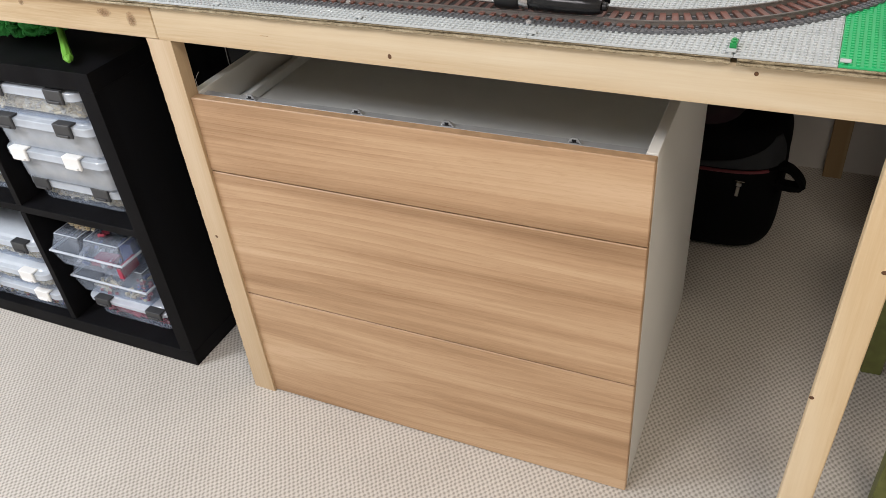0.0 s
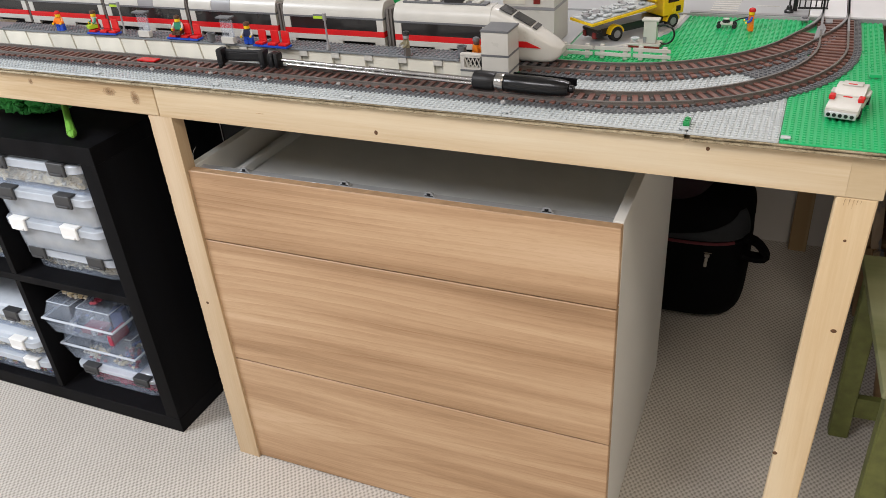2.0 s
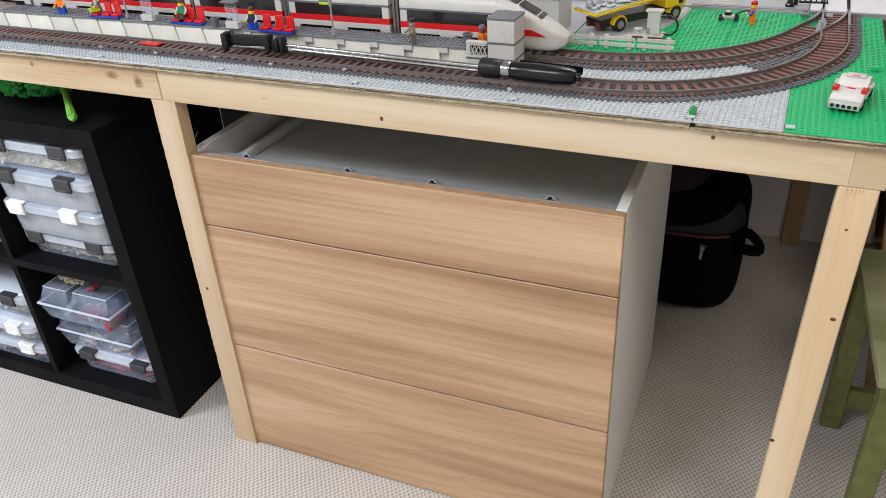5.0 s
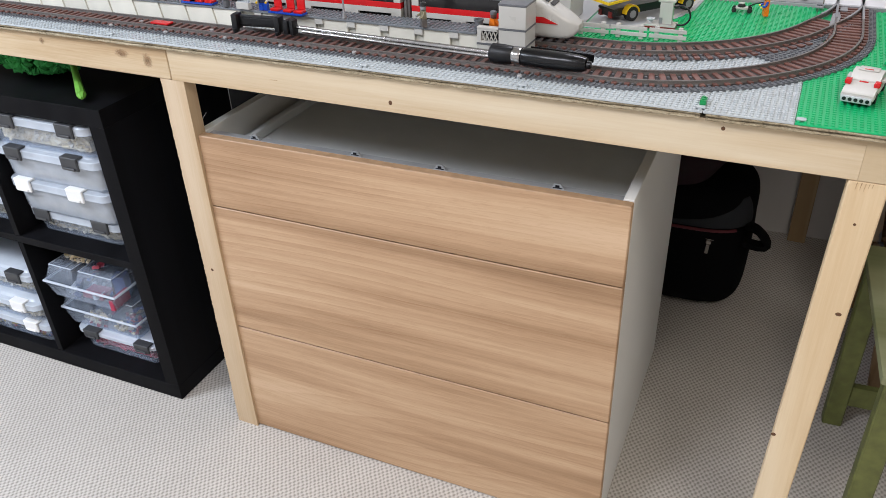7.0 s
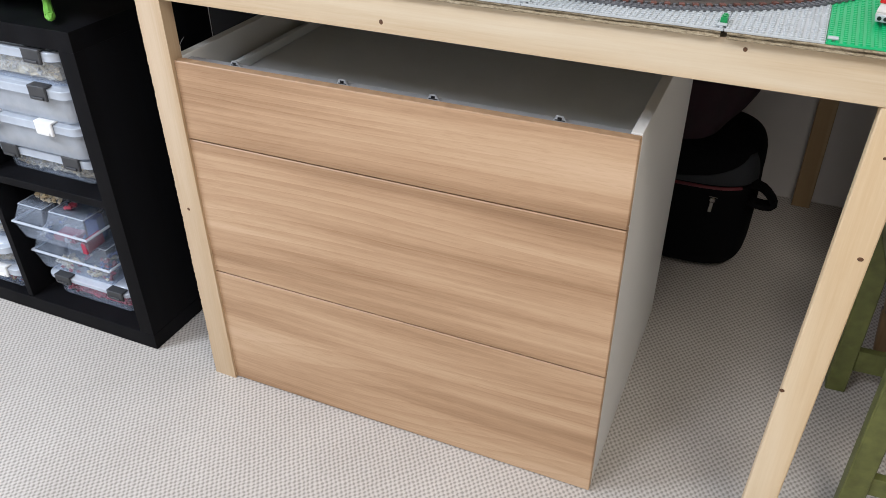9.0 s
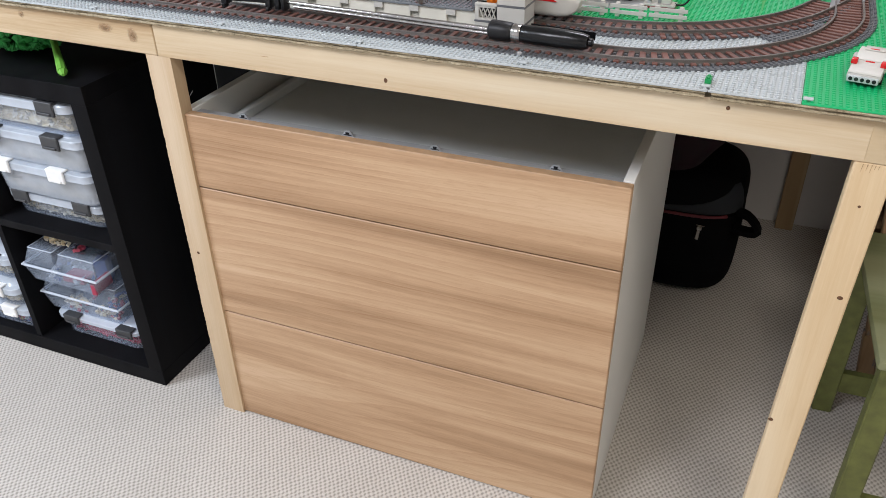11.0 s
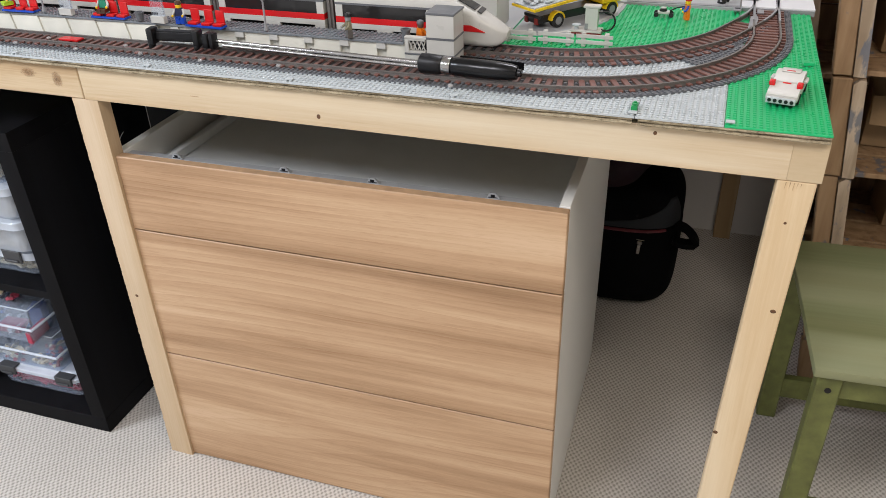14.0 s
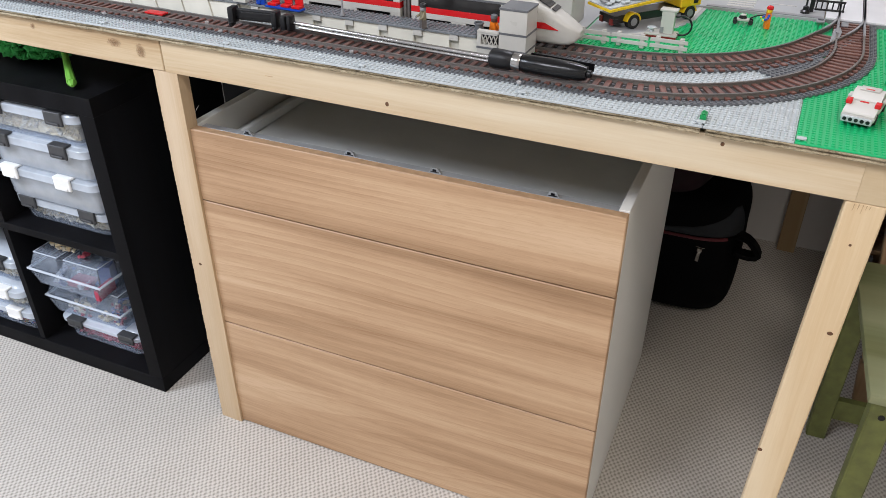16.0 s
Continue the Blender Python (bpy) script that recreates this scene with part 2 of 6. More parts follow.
def clear_plastic(name, colour, alpha_mix=0.5, rough=0.25):
    """Milky clear plastic: part see-through, part pale surface."""
    m, nt, b, add, link = nodes_of(name)
    b.inputs["Base Color"].default_value = (*colour, 1)
    b.inputs["Roughness"].default_value = rough
    tr = add("ShaderNodeBsdfTransparent")
    tr.inputs[0].default_value = (0.93, 0.95, 0.98, 1)
    tc = add("ShaderNodeTexCoord")
    n = add("ShaderNodeTexNoise", Scale=22.0, Detail=4.0)
    link(tc.outputs["Object"], n.inputs["Vector"])
    mr = add("ShaderNodeMapRange")
    mr.inputs["To Min"].default_value, mr.inputs["To Max"].default_value = alpha_mix - 0.12, alpha_mix + 0.12
    link(n.outputs["Fac"], mr.inputs["Value"])
    mx = add("ShaderNodeMixShader")
    link(mr.outputs["Result"], mx.inputs[0])
    link(tr.outputs[0], mx.inputs[1])
    link(b.outputs[0], mx.inputs[2])
    link(mx.outputs[0], nt.nodes["Material Output"].inputs["Surface"])
    return m


def painted_wood(name, stops, paint, bare):
    """Old planed plank along z with what is left of blue paint; bare: how much of it is gone."""
    m, nt, b, add, link = nodes_of(name)
    tc = add("ShaderNodeTexCoord")
    info = add("ShaderNodeObjectInfo")
    far = add("ShaderNodeVectorMath", operation="SCALE")
    far.inputs[0].default_value = (7.0, 3.0, 5.0)
    link(info.outputs["Random"], far.inputs["Scale"])
    at = add("ShaderNodeVectorMath", operation="ADD")
    link(tc.outputs["Object"], at.inputs[0])
    link(far.outputs[0], at.inputs[1])
    mp = add("ShaderNodeMapping")
    mp.inputs["Scale"].default_value = (1, 1, 0.10)
    link(at.outputs[0], mp.inputs["Vector"])
    g = add("ShaderNodeTexNoise", Scale=46.0, Detail=6.0)
    link(mp.outputs[0], g.inputs["Vector"])
    r = ramp_of(add, stops)
    link(g.outputs["Fac"], r.inputs["Fac"])
    mp2 = add("ShaderNodeMapping")
    mp2.inputs["Scale"].default_value = (1.5, 1.5, 0.55)
    link(at.outputs[0], mp2.inputs["Vector"])
    p = add("ShaderNodeTexNoise", Scale=15.0, Detail=5.0, Roughness=0.6)
    link(mp2.outputs[0], p.inputs["Vector"])
    pr = ramp_of(add, [(bare, (0, 0, 0)), (bare + 0.05, (0.8, 0.8, 0.8))])
    link(p.outputs["Fac"], pr.inputs["Fac"])
    mx = add("ShaderNodeMix", data_type="RGBA")
    link(pr.outputs["Color"], mx.inputs[0])
    link(r.outputs["Color"], mx.inputs[6])
    mx.inputs[7].default_value = (*paint, 1)
    link(mx.outputs[2], b.inputs["Base Color"])
    b.inputs["Roughness"].default_value = 0.7
    bp = add("ShaderNodeBump", Strength=0.3, Distance=0.002)
    link(g.outputs["Fac"], bp.inputs["Height"])
    link(bp.outputs["Normal"], b.inputs["Normal"])
    return m


PINE_STOPS = [(0.30, (0.42, 0.292, 0.160)), (0.42, (0.545, 0.425, 0.272)), (0.52, (0.597, 0.484, 0.326)), (0.66, (0.650, 0.556, 0.402))]
PINE_X = wood("pine_beam", 0, PINE_STOPS, band=22, fine=300, rough=0.6, stretch=13, wobble=1.8, fine_mix=0.46, bump=0.2)
PINE_Z = wood("pine_post", 2, PINE_STOPS, band=22, fine=300, rough=0.6, stretch=13, wobble=1.8, fine_mix=0.46, bump=0.2)
# the post pine again with light painted in, for the bright right leg
PINE_LIT = wood("lit_pine_post", 2, [(0.30, (0.64, 0.487, 0.296)), (0.42, (0.712, 0.570, 0.374)), (0.52, (0.745, 0.608, 0.415)), (0.66, (0.78, 0.655, 0.468))], band=22, fine=300, rough=0.6, stretch=13, wobble=1.8, fine_mix=0.40, bump=0.15)
# the post pine with shade painted in, for the left leg
PINE_SHADED = wood("shaded_pine_post", 2, [(0.30, (0.36, 0.232, 0.118)), (0.42, (0.475, 0.345, 0.208)), (0.52, (0.52, 0.388, 0.245)), (0.66, (0.58, 0.455, 0.31))], band=22, fine=300, rough=0.6, stretch=13, wobble=1.8, fine_mix=0.46, bump=0.2)
PINE_Y = wood("pine_rail", 1, PINE_STOPS, band=22, fine=300, rough=0.6, stretch=13, wobble=1.8, fine_mix=0.46, bump=0.2)
PINE_END = wood("pine_end_grain", 0, [(0.30, (0.41, 0.282, 0.150)), (0.5, (0.488, 0.372, 0.226)), (0.66, (0.540, 0.430, 0.276))], band=9, fine=220, rough=0.65, stretch=3, wobble=0.9, fine_mix=0.4, bump=0.2)
# darkest copy: the shade under the table painted into the back legs
PINE_DEEP_SHADE = wood("deep_shade_pine", 2, [(0.25, (0.30, 0.205, 0.105)), (0.75, (0.45, 0.33, 0.195))], band=22, fine=170)
OAK = oak_material()
OAK_EDGE = plain("oak_edge", (0.38, 0.245, 0.140), 0.5, vary=0.15, scale=60)
CARPET = carpet_material()
CHIP = chip_material()
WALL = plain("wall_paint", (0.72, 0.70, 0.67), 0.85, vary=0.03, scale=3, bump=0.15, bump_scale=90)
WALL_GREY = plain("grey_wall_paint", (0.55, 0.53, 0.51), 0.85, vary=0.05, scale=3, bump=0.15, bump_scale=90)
CEIL = plain("ceiling_paint", (0.82, 0.81, 0.79), 0.9, vary=0.02, scale=3)
WHITE_BOARD = plain("white_melamine", (0.74, 0.735, 0.70), 0.42, vary=0.02, scale=8)
STEEL = plain("zinc_steel", (0.46, 0.475, 0.49), 0.42, metal=0.55, vary=0.06, scale=40)
DRAWER_GREY = plain("drawer_grey", (0.685, 0.71, 0.70), 0.36, vary=0.05, scale=9)
BLACK_WOOD = wood("black_laminate", 2, spec=0.06, stops=[(0.2, (0.0042, 0.0042, 0.0050)), (0.8, (0.0078, 0.0078, 0.0090))], band=30, fine=300, rough=0.5, bump=0.1)
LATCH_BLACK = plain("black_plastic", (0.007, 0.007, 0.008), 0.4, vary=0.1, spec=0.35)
LATCH_WHITE = plain("white_plastic", (0.80, 0.80, 0.79), 0.4, vary=0.03)
LID = clear_plastic("milky_lid", (0.74, 0.80, 0.88), 0.54, 0.16)
HAZE = clear_plastic("hazy_tub", (0.68, 0.73, 0.80), 0.40, 0.14)
TUB = clear_plastic("clear_tub", (0.60, 0.67, 0.78), 0.17, 0.10)
KNOT = plain("wood_knot", (0.11, 0.05, 0.02), 0.7, vary=0.3, scale=300)
GREEN_PAINT = wood("green_stain", 0, [(0.3, (0.140, 0.152, 0.066)), (0.5, (0.200, 0.212, 0.108)), (0.75, (0.245, 0.257, 0.145))], band=14, fine=160, rough=0.5, bump=0.1, spec=0.25)
GREEN_DARK = plain("green_stain_legs", (0.120, 0.132, 0.036), 0.5, vary=0.25, scale=40, bump=0.1)
PLANK = painted_wood("brown_plank", [(0.3, (0.20, 0.118, 0.058)), (0.5, (0.30, 0.190, 0.100)), (0.72, (0.38, 0.255, 0.145))], (0.10, 0.12, 0.16), 0.62)
STRIP = painted_wood("greyed_strip", [(0.3, (0.30, 0.225, 0.150)), (0.5, (0.46, 0.365, 0.265)), (0.72, (0.60, 0.50, 0.385))], (0.125, 0.150, 0.200), 0.53)
CARDBOARD = plain("cardboard", (0.24, 0.16, 0.082), 0.85, vary=0.1, scale=14, bump=0.15, bump_scale=120)
NYLON = plain("black_nylon", (0.0025, 0.0025, 0.003), 0.8, spec=0.08, vary=0.2, scale=40, bump=0.5, bump_scale=700)
NYLON_GREY = plain("grey_mesh_fabric", (0.0105, 0.0130, 0.0165), 0.8, vary=0.15, scale=60, bump=0.5, bump_scale=600)
RED_TRIM = plain("dark_red_piping", (0.10, 0.006, 0.012), 0.6)
CHROME = plain("chrome", (0.42, 0.41, 0.40), 0.18, metal=1.0, vary=0.02)


# toy plastics
def abs_plastic(name, colour, rough=0.28, tint=0.0):
    return plain(name, colour, rough, vary=0.05, scale=25, bump=0.04, bump_scale=60, random_tint=tint)


LIGHT_GREY = abs_plastic("light_grey_plastic", (0.455, 0.488, 0.500))
DARK_GREY = abs_plastic("dark_grey_plastic", (0.115, 0.120, 0.130), 0.35)
RAIL_GREY = abs_plastic("rail_grey_plastic", (0.118, 0.106, 0.098), 0.3)
SWITCH_GREY = abs_plastic("mid_grey_plastic", (0.24, 0.24, 0.25), 0.35)
BROWN = abs_plastic("reddish_brown_plastic", (0.146, 0.066, 0.052), 0.33, tint=0.22)
GREEN = abs_plastic("green_plastic", (0.022, 0.42, 0.15), 0.3)
GREEN_BRICK = abs_plastic("bright_green_plastic", (0.012, 0.26, 0.07), 0.3)
WHITE = abs_plastic("white_abs", (0.50, 0.49, 0.455), 0.3)
CREAM = abs_plastic("aged_white_plastic", (0.60, 0.58, 0.505), 0.35, tint=0.12)
RED = abs_plastic("red_plastic", (0.55, 0.010, 0.012), 0.25)
BLUE = abs_plastic("blue_plastic", (0.012, 0.06, 0.42), 0.28)
YELLOW = abs_plastic("yellow_plastic", (0.80, 0.52, 0.01), 0.28)
LIME = abs_plastic("lime_plastic", (0.38, 0.58, 0.02), 0.3)
ORANGE = abs_plastic("orange_plastic", (0.80, 0.20, 0.01), 0.28)
BLACK = abs_plastic("black_abs", (0.010, 0.010, 0.011), 0.3)
SMOKE = plain("smoked_window_plastic", (0.018, 0.017, 0.017), 0.12, vary=0.2, scale=20)
ROAD_GREY = plain("road_plate_grey", (0.36, 0.37, 0.38), 0.35, vary=0.05, scale=12)
GLASSY = clear_plastic("clear_panel", (0.60, 0.64, 0.70), 0.13, 0.05)
DARK_RED = abs_plastic("dark_red_plastic", (0.16, 0.015, 0.012), 0.3)
RUBBER = plain("black_rubber", (0.012, 0.012, 0.012), 0.7)


# ---- mesh helpers ----
def box(bm, x0, x1, y0, y1, z0, z1, bevel=0.0, m=None, seg=1):
    vs = [bm.verts.new((x, y, z)) for z in (z0, z1) for y in (y0, y1) for x in (x0, x1)]
    fs = [bm.faces.new([vs[k] for k in f]) for f in ((0, 2, 3, 1), (4, 5, 7, 6), (0, 1, 5, 4), (2, 6, 7, 3), (0, 4, 6, 2), (1, 3, 7, 5))]
    out = vs
    if bevel:
        edges = list({e for f in fs for e in f.edges})
        got = bmesh.ops.bevel(bm, geom=edges, offset=bevel, segments=seg, affect="EDGES", profile=0.5)
        out = list({v for f in got["faces"] for v in f.verts} | {v for v in vs if v.is_valid})
    if m is not None:
        bmesh.ops.transform(bm, matrix=m, verts=out)
    return out


def rod(bm, a, b, r0, r1=None, n=14, caps=True):
    """A round bar from a to b, tapering from r0 to r1."""
    a, b = Vector(a), Vector(b)
    r1 = r0 if r1 is None else r1
    q = (b - a).to_track_quat("Z", "Y").to_matrix()
    rings = []
    for p, r in ((a, r0), (b, r1)):
        rings.append([bm.verts.new(p + q @ Vector((r * math.cos(2 * math.pi * k / n), r * math.sin(2 * math.pi * k / n), 0))) for k in range(n)])
    for k in range(n):
        bm.faces.new((rings[0][k], rings[0][(k + 1) % n], rings[1][(k + 1) % n], rings[1][k]))
    if caps:
        bm.faces.new(rings[0][::-1])
        bm.faces.new(rings[1])
    return rings[0] + rings[1]


def lathe(bm, base, profile, n=20, axis="Z"):
    """A turned form: profile rows of (radius, height) from base upwards."""
    rings = []
    for r, h in profile:
        ring = []
        for k in range(n):
            c, s = r * math.cos(2 * math.pi * k / n), r * math.sin(2 * math.pi * k / n)
            off = (c, s, h) if axis == "Z" else ((h, c, s) if axis == "X" else (s, h, c))
            ring.append(bm.verts.new(Vector(base) + Vector(off)))
        rings.append(ring)
    for a, b in zip(rings, rings[1:]):
        for k in range(n):
            bm.faces.new((a[k], a[(k + 1) % n], b[(k + 1) % n], b[k]))
    bm.faces.new(rings[0][::-1])
    bm.faces.new(rings[-1])


def slab(bm, outline, a, b, axis="Z"):
    """A flat outline drawn out from a to b along axis (outline in the other two, in order)."""
    def at(p, h):
        return {"Z": (p[0], p[1], h), "Y": (p[0], h, p[1]), "X": (h, p[0], p[1])}[axis]

    lo = [bm.verts.new(at(p, a)) for p in outline]
    hi = [bm.verts.new(at(p, b)) for p in outline]
    n = len(outline)
    for k in range(n):
        bm.faces.new((lo[k], lo[(k + 1) % n], hi[(k + 1) % n], hi[k]))
    bm.faces.new(lo[::-1])
    bm.faces.new(hi)
    bmesh.ops.recalc_face_normals(bm, faces=bm.faces)


def sweep(bm, path, profile):
    """A bar of constant section along a level path: profile rows (across, up), path rows (x, y)."""
    rows = []
    for k, (x, y) in enumerate(path):
        x0, y0 = path[max(0, k - 1)]
        x1, y1 = path[min(len(path) - 1, k + 1)]
        d = math.hypot(x1 - x0, y1 - y0)
        nx, ny = -(y1 - y0) / d, (x1 - x0) / d
        rows.append([bm.verts.new((x + nx * a, y + ny * a, z)) for a, z in profile])
    n = len(profile)
    for r, s in zip(rows, rows[1:]):
        for k in range(n):
            bm.faces.new((r[k], r[(k + 1) % n], s[(k + 1) % n], s[k]))
    bm.faces.new(rows[0][::-1])
    bm.faces.new(rows[-1])
    bmesh.ops.recalc_face_normals(bm, faces=bm.faces)


def tube(bm, pts, r, n=10):
    """A bent round wire through pts."""
    pts = [Vector(p) for p in pts]
    rings = []
    for k, p in enumerate(pts):
        d = (pts[min(len(pts) - 1, k + 1)] - pts[max(0, k - 1)]).normalized()
        side = d.cross(Vector((0.13, 0.21, 0.97))).normalized()
        up = side.cross(d)
        rings.append([bm.verts.new(p + r * (math.cos(2 * math.pi * j / n) * side + math.sin(2 * math.pi * j / n) * up)) for j in range(n)])
    for a, b in zip(rings, rings[1:]):
        for j in range(n):
            bm.faces.new((a[j], a[(j + 1) % n], b[(j + 1) % n], b[j]))
    bm.faces.new(rings[0][::-1])
    bm.faces.new(rings[-1])
    bmesh.ops.recalc_face_normals(bm, faces=bm.faces)


def mesh_of(name, bm, materials):
    me = bpy.data.meshes.new(name)
    bm.to_mesh(me)
    bm.free()
    for k in (materials if isinstance(materials, (list, tuple)) else [materials]):
        me.materials.append(k)
    me.polygons.foreach_set("use_smooth", [True] * len(me.polygons))
    me.set_sharp_from_angle(angle=radians(32))
    return me


def part(name, bm, material, parent, label="", m=None):
    ob = new(name, mesh_of(name, bm, material))
    ob.parent = parent
    if m is not None:
        ob.matrix_local = m
    return tagged(ob, label)


def share(name, me, parent, m):
    ob = new(name, me)
    ob.parent = parent
    ob.matrix_local = m
    return ob


def thing(name, m, label, category, group="", kind=""):
    ob = new(name)
    ob.empty_display_size = 0.05
    ob.matrix_world = m
    return tagged(ob, label, category, group, kind)


def solid(name, bm, material, label, category, m=None, group="", kind=""):
    ob = new(name, mesh_of(name, bm, material))
    if m is not None:
        ob.matrix_world = m
    return tagged(ob, label, category, group, kind)


def B(*boxes, bevel=0.0, seg=1):
    bm = bmesh.new()
    for b in boxes:
        box(bm, *b, bevel=bevel, seg=seg)
    return bm


def stud_mesh(name, places, r, h, n=8):
    """Many short studs in one mesh: places rows (x, y, z)."""
    p = np.array(places, float)
    ang = 2 * np.pi * (np.arange(n) + 0.5) / n
    ring = np.stack([r * np.cos(ang), r * np.sin(ang), np.zeros(n)], 1)
    one = np.concatenate([ring, ring + (0, 0, h)])
    verts = (p[:, None, :] + one[None]).reshape(-1, 3)
    faces = []
    for k in range(len(p)):
        o = k * 2 * n
        faces.append([o + n + j for j in range(n)])
        faces += [[o + j, o + (j + 1) % n, o + n + (j + 1) % n, o + n + j] for j in range(n)]
    me = bpy.data.meshes.new(name)
    me.from_pydata(verts.tolist(), [], faces)
    return me


def stud_part(places, material, parent, r=0.00247, h=0.0019, n=8):
    me = stud_mesh("studs", places, r, h, n)
    me.materials.append(material)
    ob = new("studs", me)
    ob.parent = parent
    return tagged(ob, kind="stuff")


# ---- the room ----
solid("floor", B((-2.8, 2.8, -3.0, 1.33, -0.06, -0.005)), CARPET, "beige loop-pile carpet floor", "floor", kind="structure")
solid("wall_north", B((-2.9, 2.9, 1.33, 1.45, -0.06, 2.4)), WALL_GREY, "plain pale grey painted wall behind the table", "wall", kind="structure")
solid("wall_south", B((-2.9, 2.9, -3.12, -3.0, -0.06, 2.4)), WALL, "plain off-white painted wall", "wall", kind="structure")
solid("wall_east", B((2.8, 2.9, -3.0, 1.33, -0.06, 2.4)), WALL, "plain off-white painted wall", "wall", kind="structure")
solid("wall_west", B((-2.9, -2.8, -3.0, 1.33, -0.06, 2.4)), WALL, "plain off-white painted wall", "wall", kind="structure")
solid("ceiling", B((-2.9, 2.9, -3.12, 1.45, 2.4, 2.5)), CEIL, "plain white ceiling", "ceiling", kind="structure")

# ---- the drawer cabinet ----
CAB_W, CAB_D, CAB_H = 0.802, 0.60, 0.7205
cab = thing("drawer_cabinet", pose(0, 0, 0.001, 0, 0.12, 0), "white kitchen drawer cabinet without worktop, oak-effect fronts, on the carpet", "cabinet")
t = 0.018
part("side_panel", B((-0.0165, 0.0015, 0.0235, CAB_D, -0.0045, CAB_H), bevel=0.0008), WHITE_BOARD, cab, "white melamine side panel")
part("side_panel", B((CAB_W - t, CAB_W - 0.001, 0.021, CAB_D, -0.0035, CAB_H), bevel=0.0008), WHITE_BOARD, cab, "white melamine side panel")
part("back_panel", B((0.0015, CAB_W - t, CAB_D - 0.012, CAB_D - 0.004, 0.03, CAB_H)), WHITE_BOARD, cab)
part("bottom_panel", B((0.002, CAB_W - t, 0.021, CAB_D - 0.012, 0.012, 0.03)), WHITE_BOARD, cab)
rail = bmesh.new()
box(rail, 0.002, CAB_W - t, 0.0235, 0.0430, CAB_H - 0.0085, CAB_H - 0.007)
box(rail, 0.002, CAB_W - t, 0.0415, 0.0430, CAB_H - 0.030, CAB_H - 0.0085)
box(rail, 0.002, CAB_W - t, 0.0205, 0.0232, CAB_H - 0.030, CAB_H - 0.003, bevel=0.0006)
rail_ob = part("front_rail", rail, STEEL, cab, "zinc steel front rail")
for hx in (0.110, 0.320, 0.481, 0.684):
    clip = bmesh.new()
    hx -= 0.006
    box(clip, hx - 0.012, hx + 0.012, 0.025, 0.037, CAB_H - 0.0068, CAB_H - 0.0055, bevel=0.0003)
    slab(clip, [(hx - 0.010, CAB_H - 0.0055), (hx - 0.0055, CAB_H + 0.0025), (hx + 0.0045, CAB_H + 0.0025), (hx + 0.010, CAB_H - 0.0055)], 0.030, 0.0325, "Y")
    slab(clip, [(0.0326, CAB_H - 0.0054), (0.0425, CAB_H - 0.0054), (0.0326, CAB_H + 0.0012)], hx + 0.003, hx + 0.0045, "X")
    part("clip", clip, STEEL, rail_ob)
    part("screw", B((hx - 0.0036, hx + 0.0030, 0.0290, 0.0299, CAB_H - 0.0036, CAB_H + 0.0004), bevel=0.0003), LATCH_BLACK, rail_ob)
    part("slot", B((hx - 0.0075, hx + 0.0075, 0.0292, 0.0299, CAB_H - 0.0052, CAB_H - 0.0040)), LATCH_BLACK, rail_ob)
part("back_rail", B((t, CAB_W - t, 0.555, 0.580, CAB_H - 0.02, CAB_H - 0.016)), STEEL, cab)
GAPZ = (-0.0030, 0.2788, 0.2811, 0.5707, 0.5731, 0.7195)
for k in range(3):
    z0, z1 = GAPZ[2 * k], GAPZ[2 * k + 1]
    dr = new("drawer")
    dr.parent = cab
    front = part("front", B((-0.0006, CAB_W - 0.0008, 0.0, 0.0185, z0, z1), bevel=0.0014), [OAK, OAK_EDGE], dr, "oak-effect laminate drawer front, no handle")
    for p in front.data.polygons:
        p.material_index = 1 if abs(p.normal.z) > 0.5 else 0
    hgt = min(0.10, z1 - z0 - 0.105)
    if k == 2:
        part("drawer_bottom", B((0.003, CAB_W - 0.0185, 0.0400, 0.586, 0.654, 0.668)), DRAWER_GREY, dr)
    else:
        part("drawer_bottom", B((0.045, CAB_W - 0.045, 0.052, 0.55, z0 + 0.022, z0 + 0.036)), DRAWER_GREY, dr)
    if k < 2:
        part("drawer_back", B((0.045, CAB_W - 0.045, 0.536, 0.55, z0 + 0.036, z0 + 0.03 + hgt)), DRAWER_GREY, dr)
    for sx in ((0.030, CAB_W - 0.043) if k < 2 else (0.036,)):
        part("drawer_side", B((sx, sx + 0.013, 0.052, 0.55, 0.6682 if k == 2 else z0 + 0.02, 0.687 if k == 2 else z0 + 0.03 + hgt), bevel=0.003, seg=2), DRAWER_GREY, dr, "pale grey metal drawer side")


# ---- a plain black filler block behind the shelf ----
backing = thing("dark_cabinet", pose(0, 0, 0), "plain black block filling the space behind the shelf", "cabinet")
part("body", B((-1.20, 0.36, 0.80, 1.28, -0.005, 0.80), bevel=0.002), LATCH_BLACK, backing)

# ---- the table ----
YAW = -1.3
# the table and all on it, drawn 3 % smaller about a point over the carpet
K = Matrix.Translation((0.955, -1.04, 1.295)) @ Matrix.Scale(0.969, 4) @ Matrix.Translation((-0.955, 1.04, -1.295))
AT = K @ pose(1.134, 0.0, 0.0, 0, 0, YAW)
FLOOR = -0.0466  # the carpet's height in the table's own measure
TOP = 0.880
tab = thing("layout_table", AT, "long home-built pine table with a raw particle board top", "table")
BEAM0, BEAM1 = 0.811, 0.8700
JOINT = -1.192
part("front_beam", B((JOINT + 0.0016, -0.046, 0.0, 0.045, BEAM0, BEAM1), bevel=0.0002), PINE_X, tab, "planed pine beam")
part("front_beam", B((-2.60, JOINT - 0.0012, 0.0005, 0.0455, BEAM0, BEAM1), bevel=0.0015), PINE_X, tab, "planed pine beam")
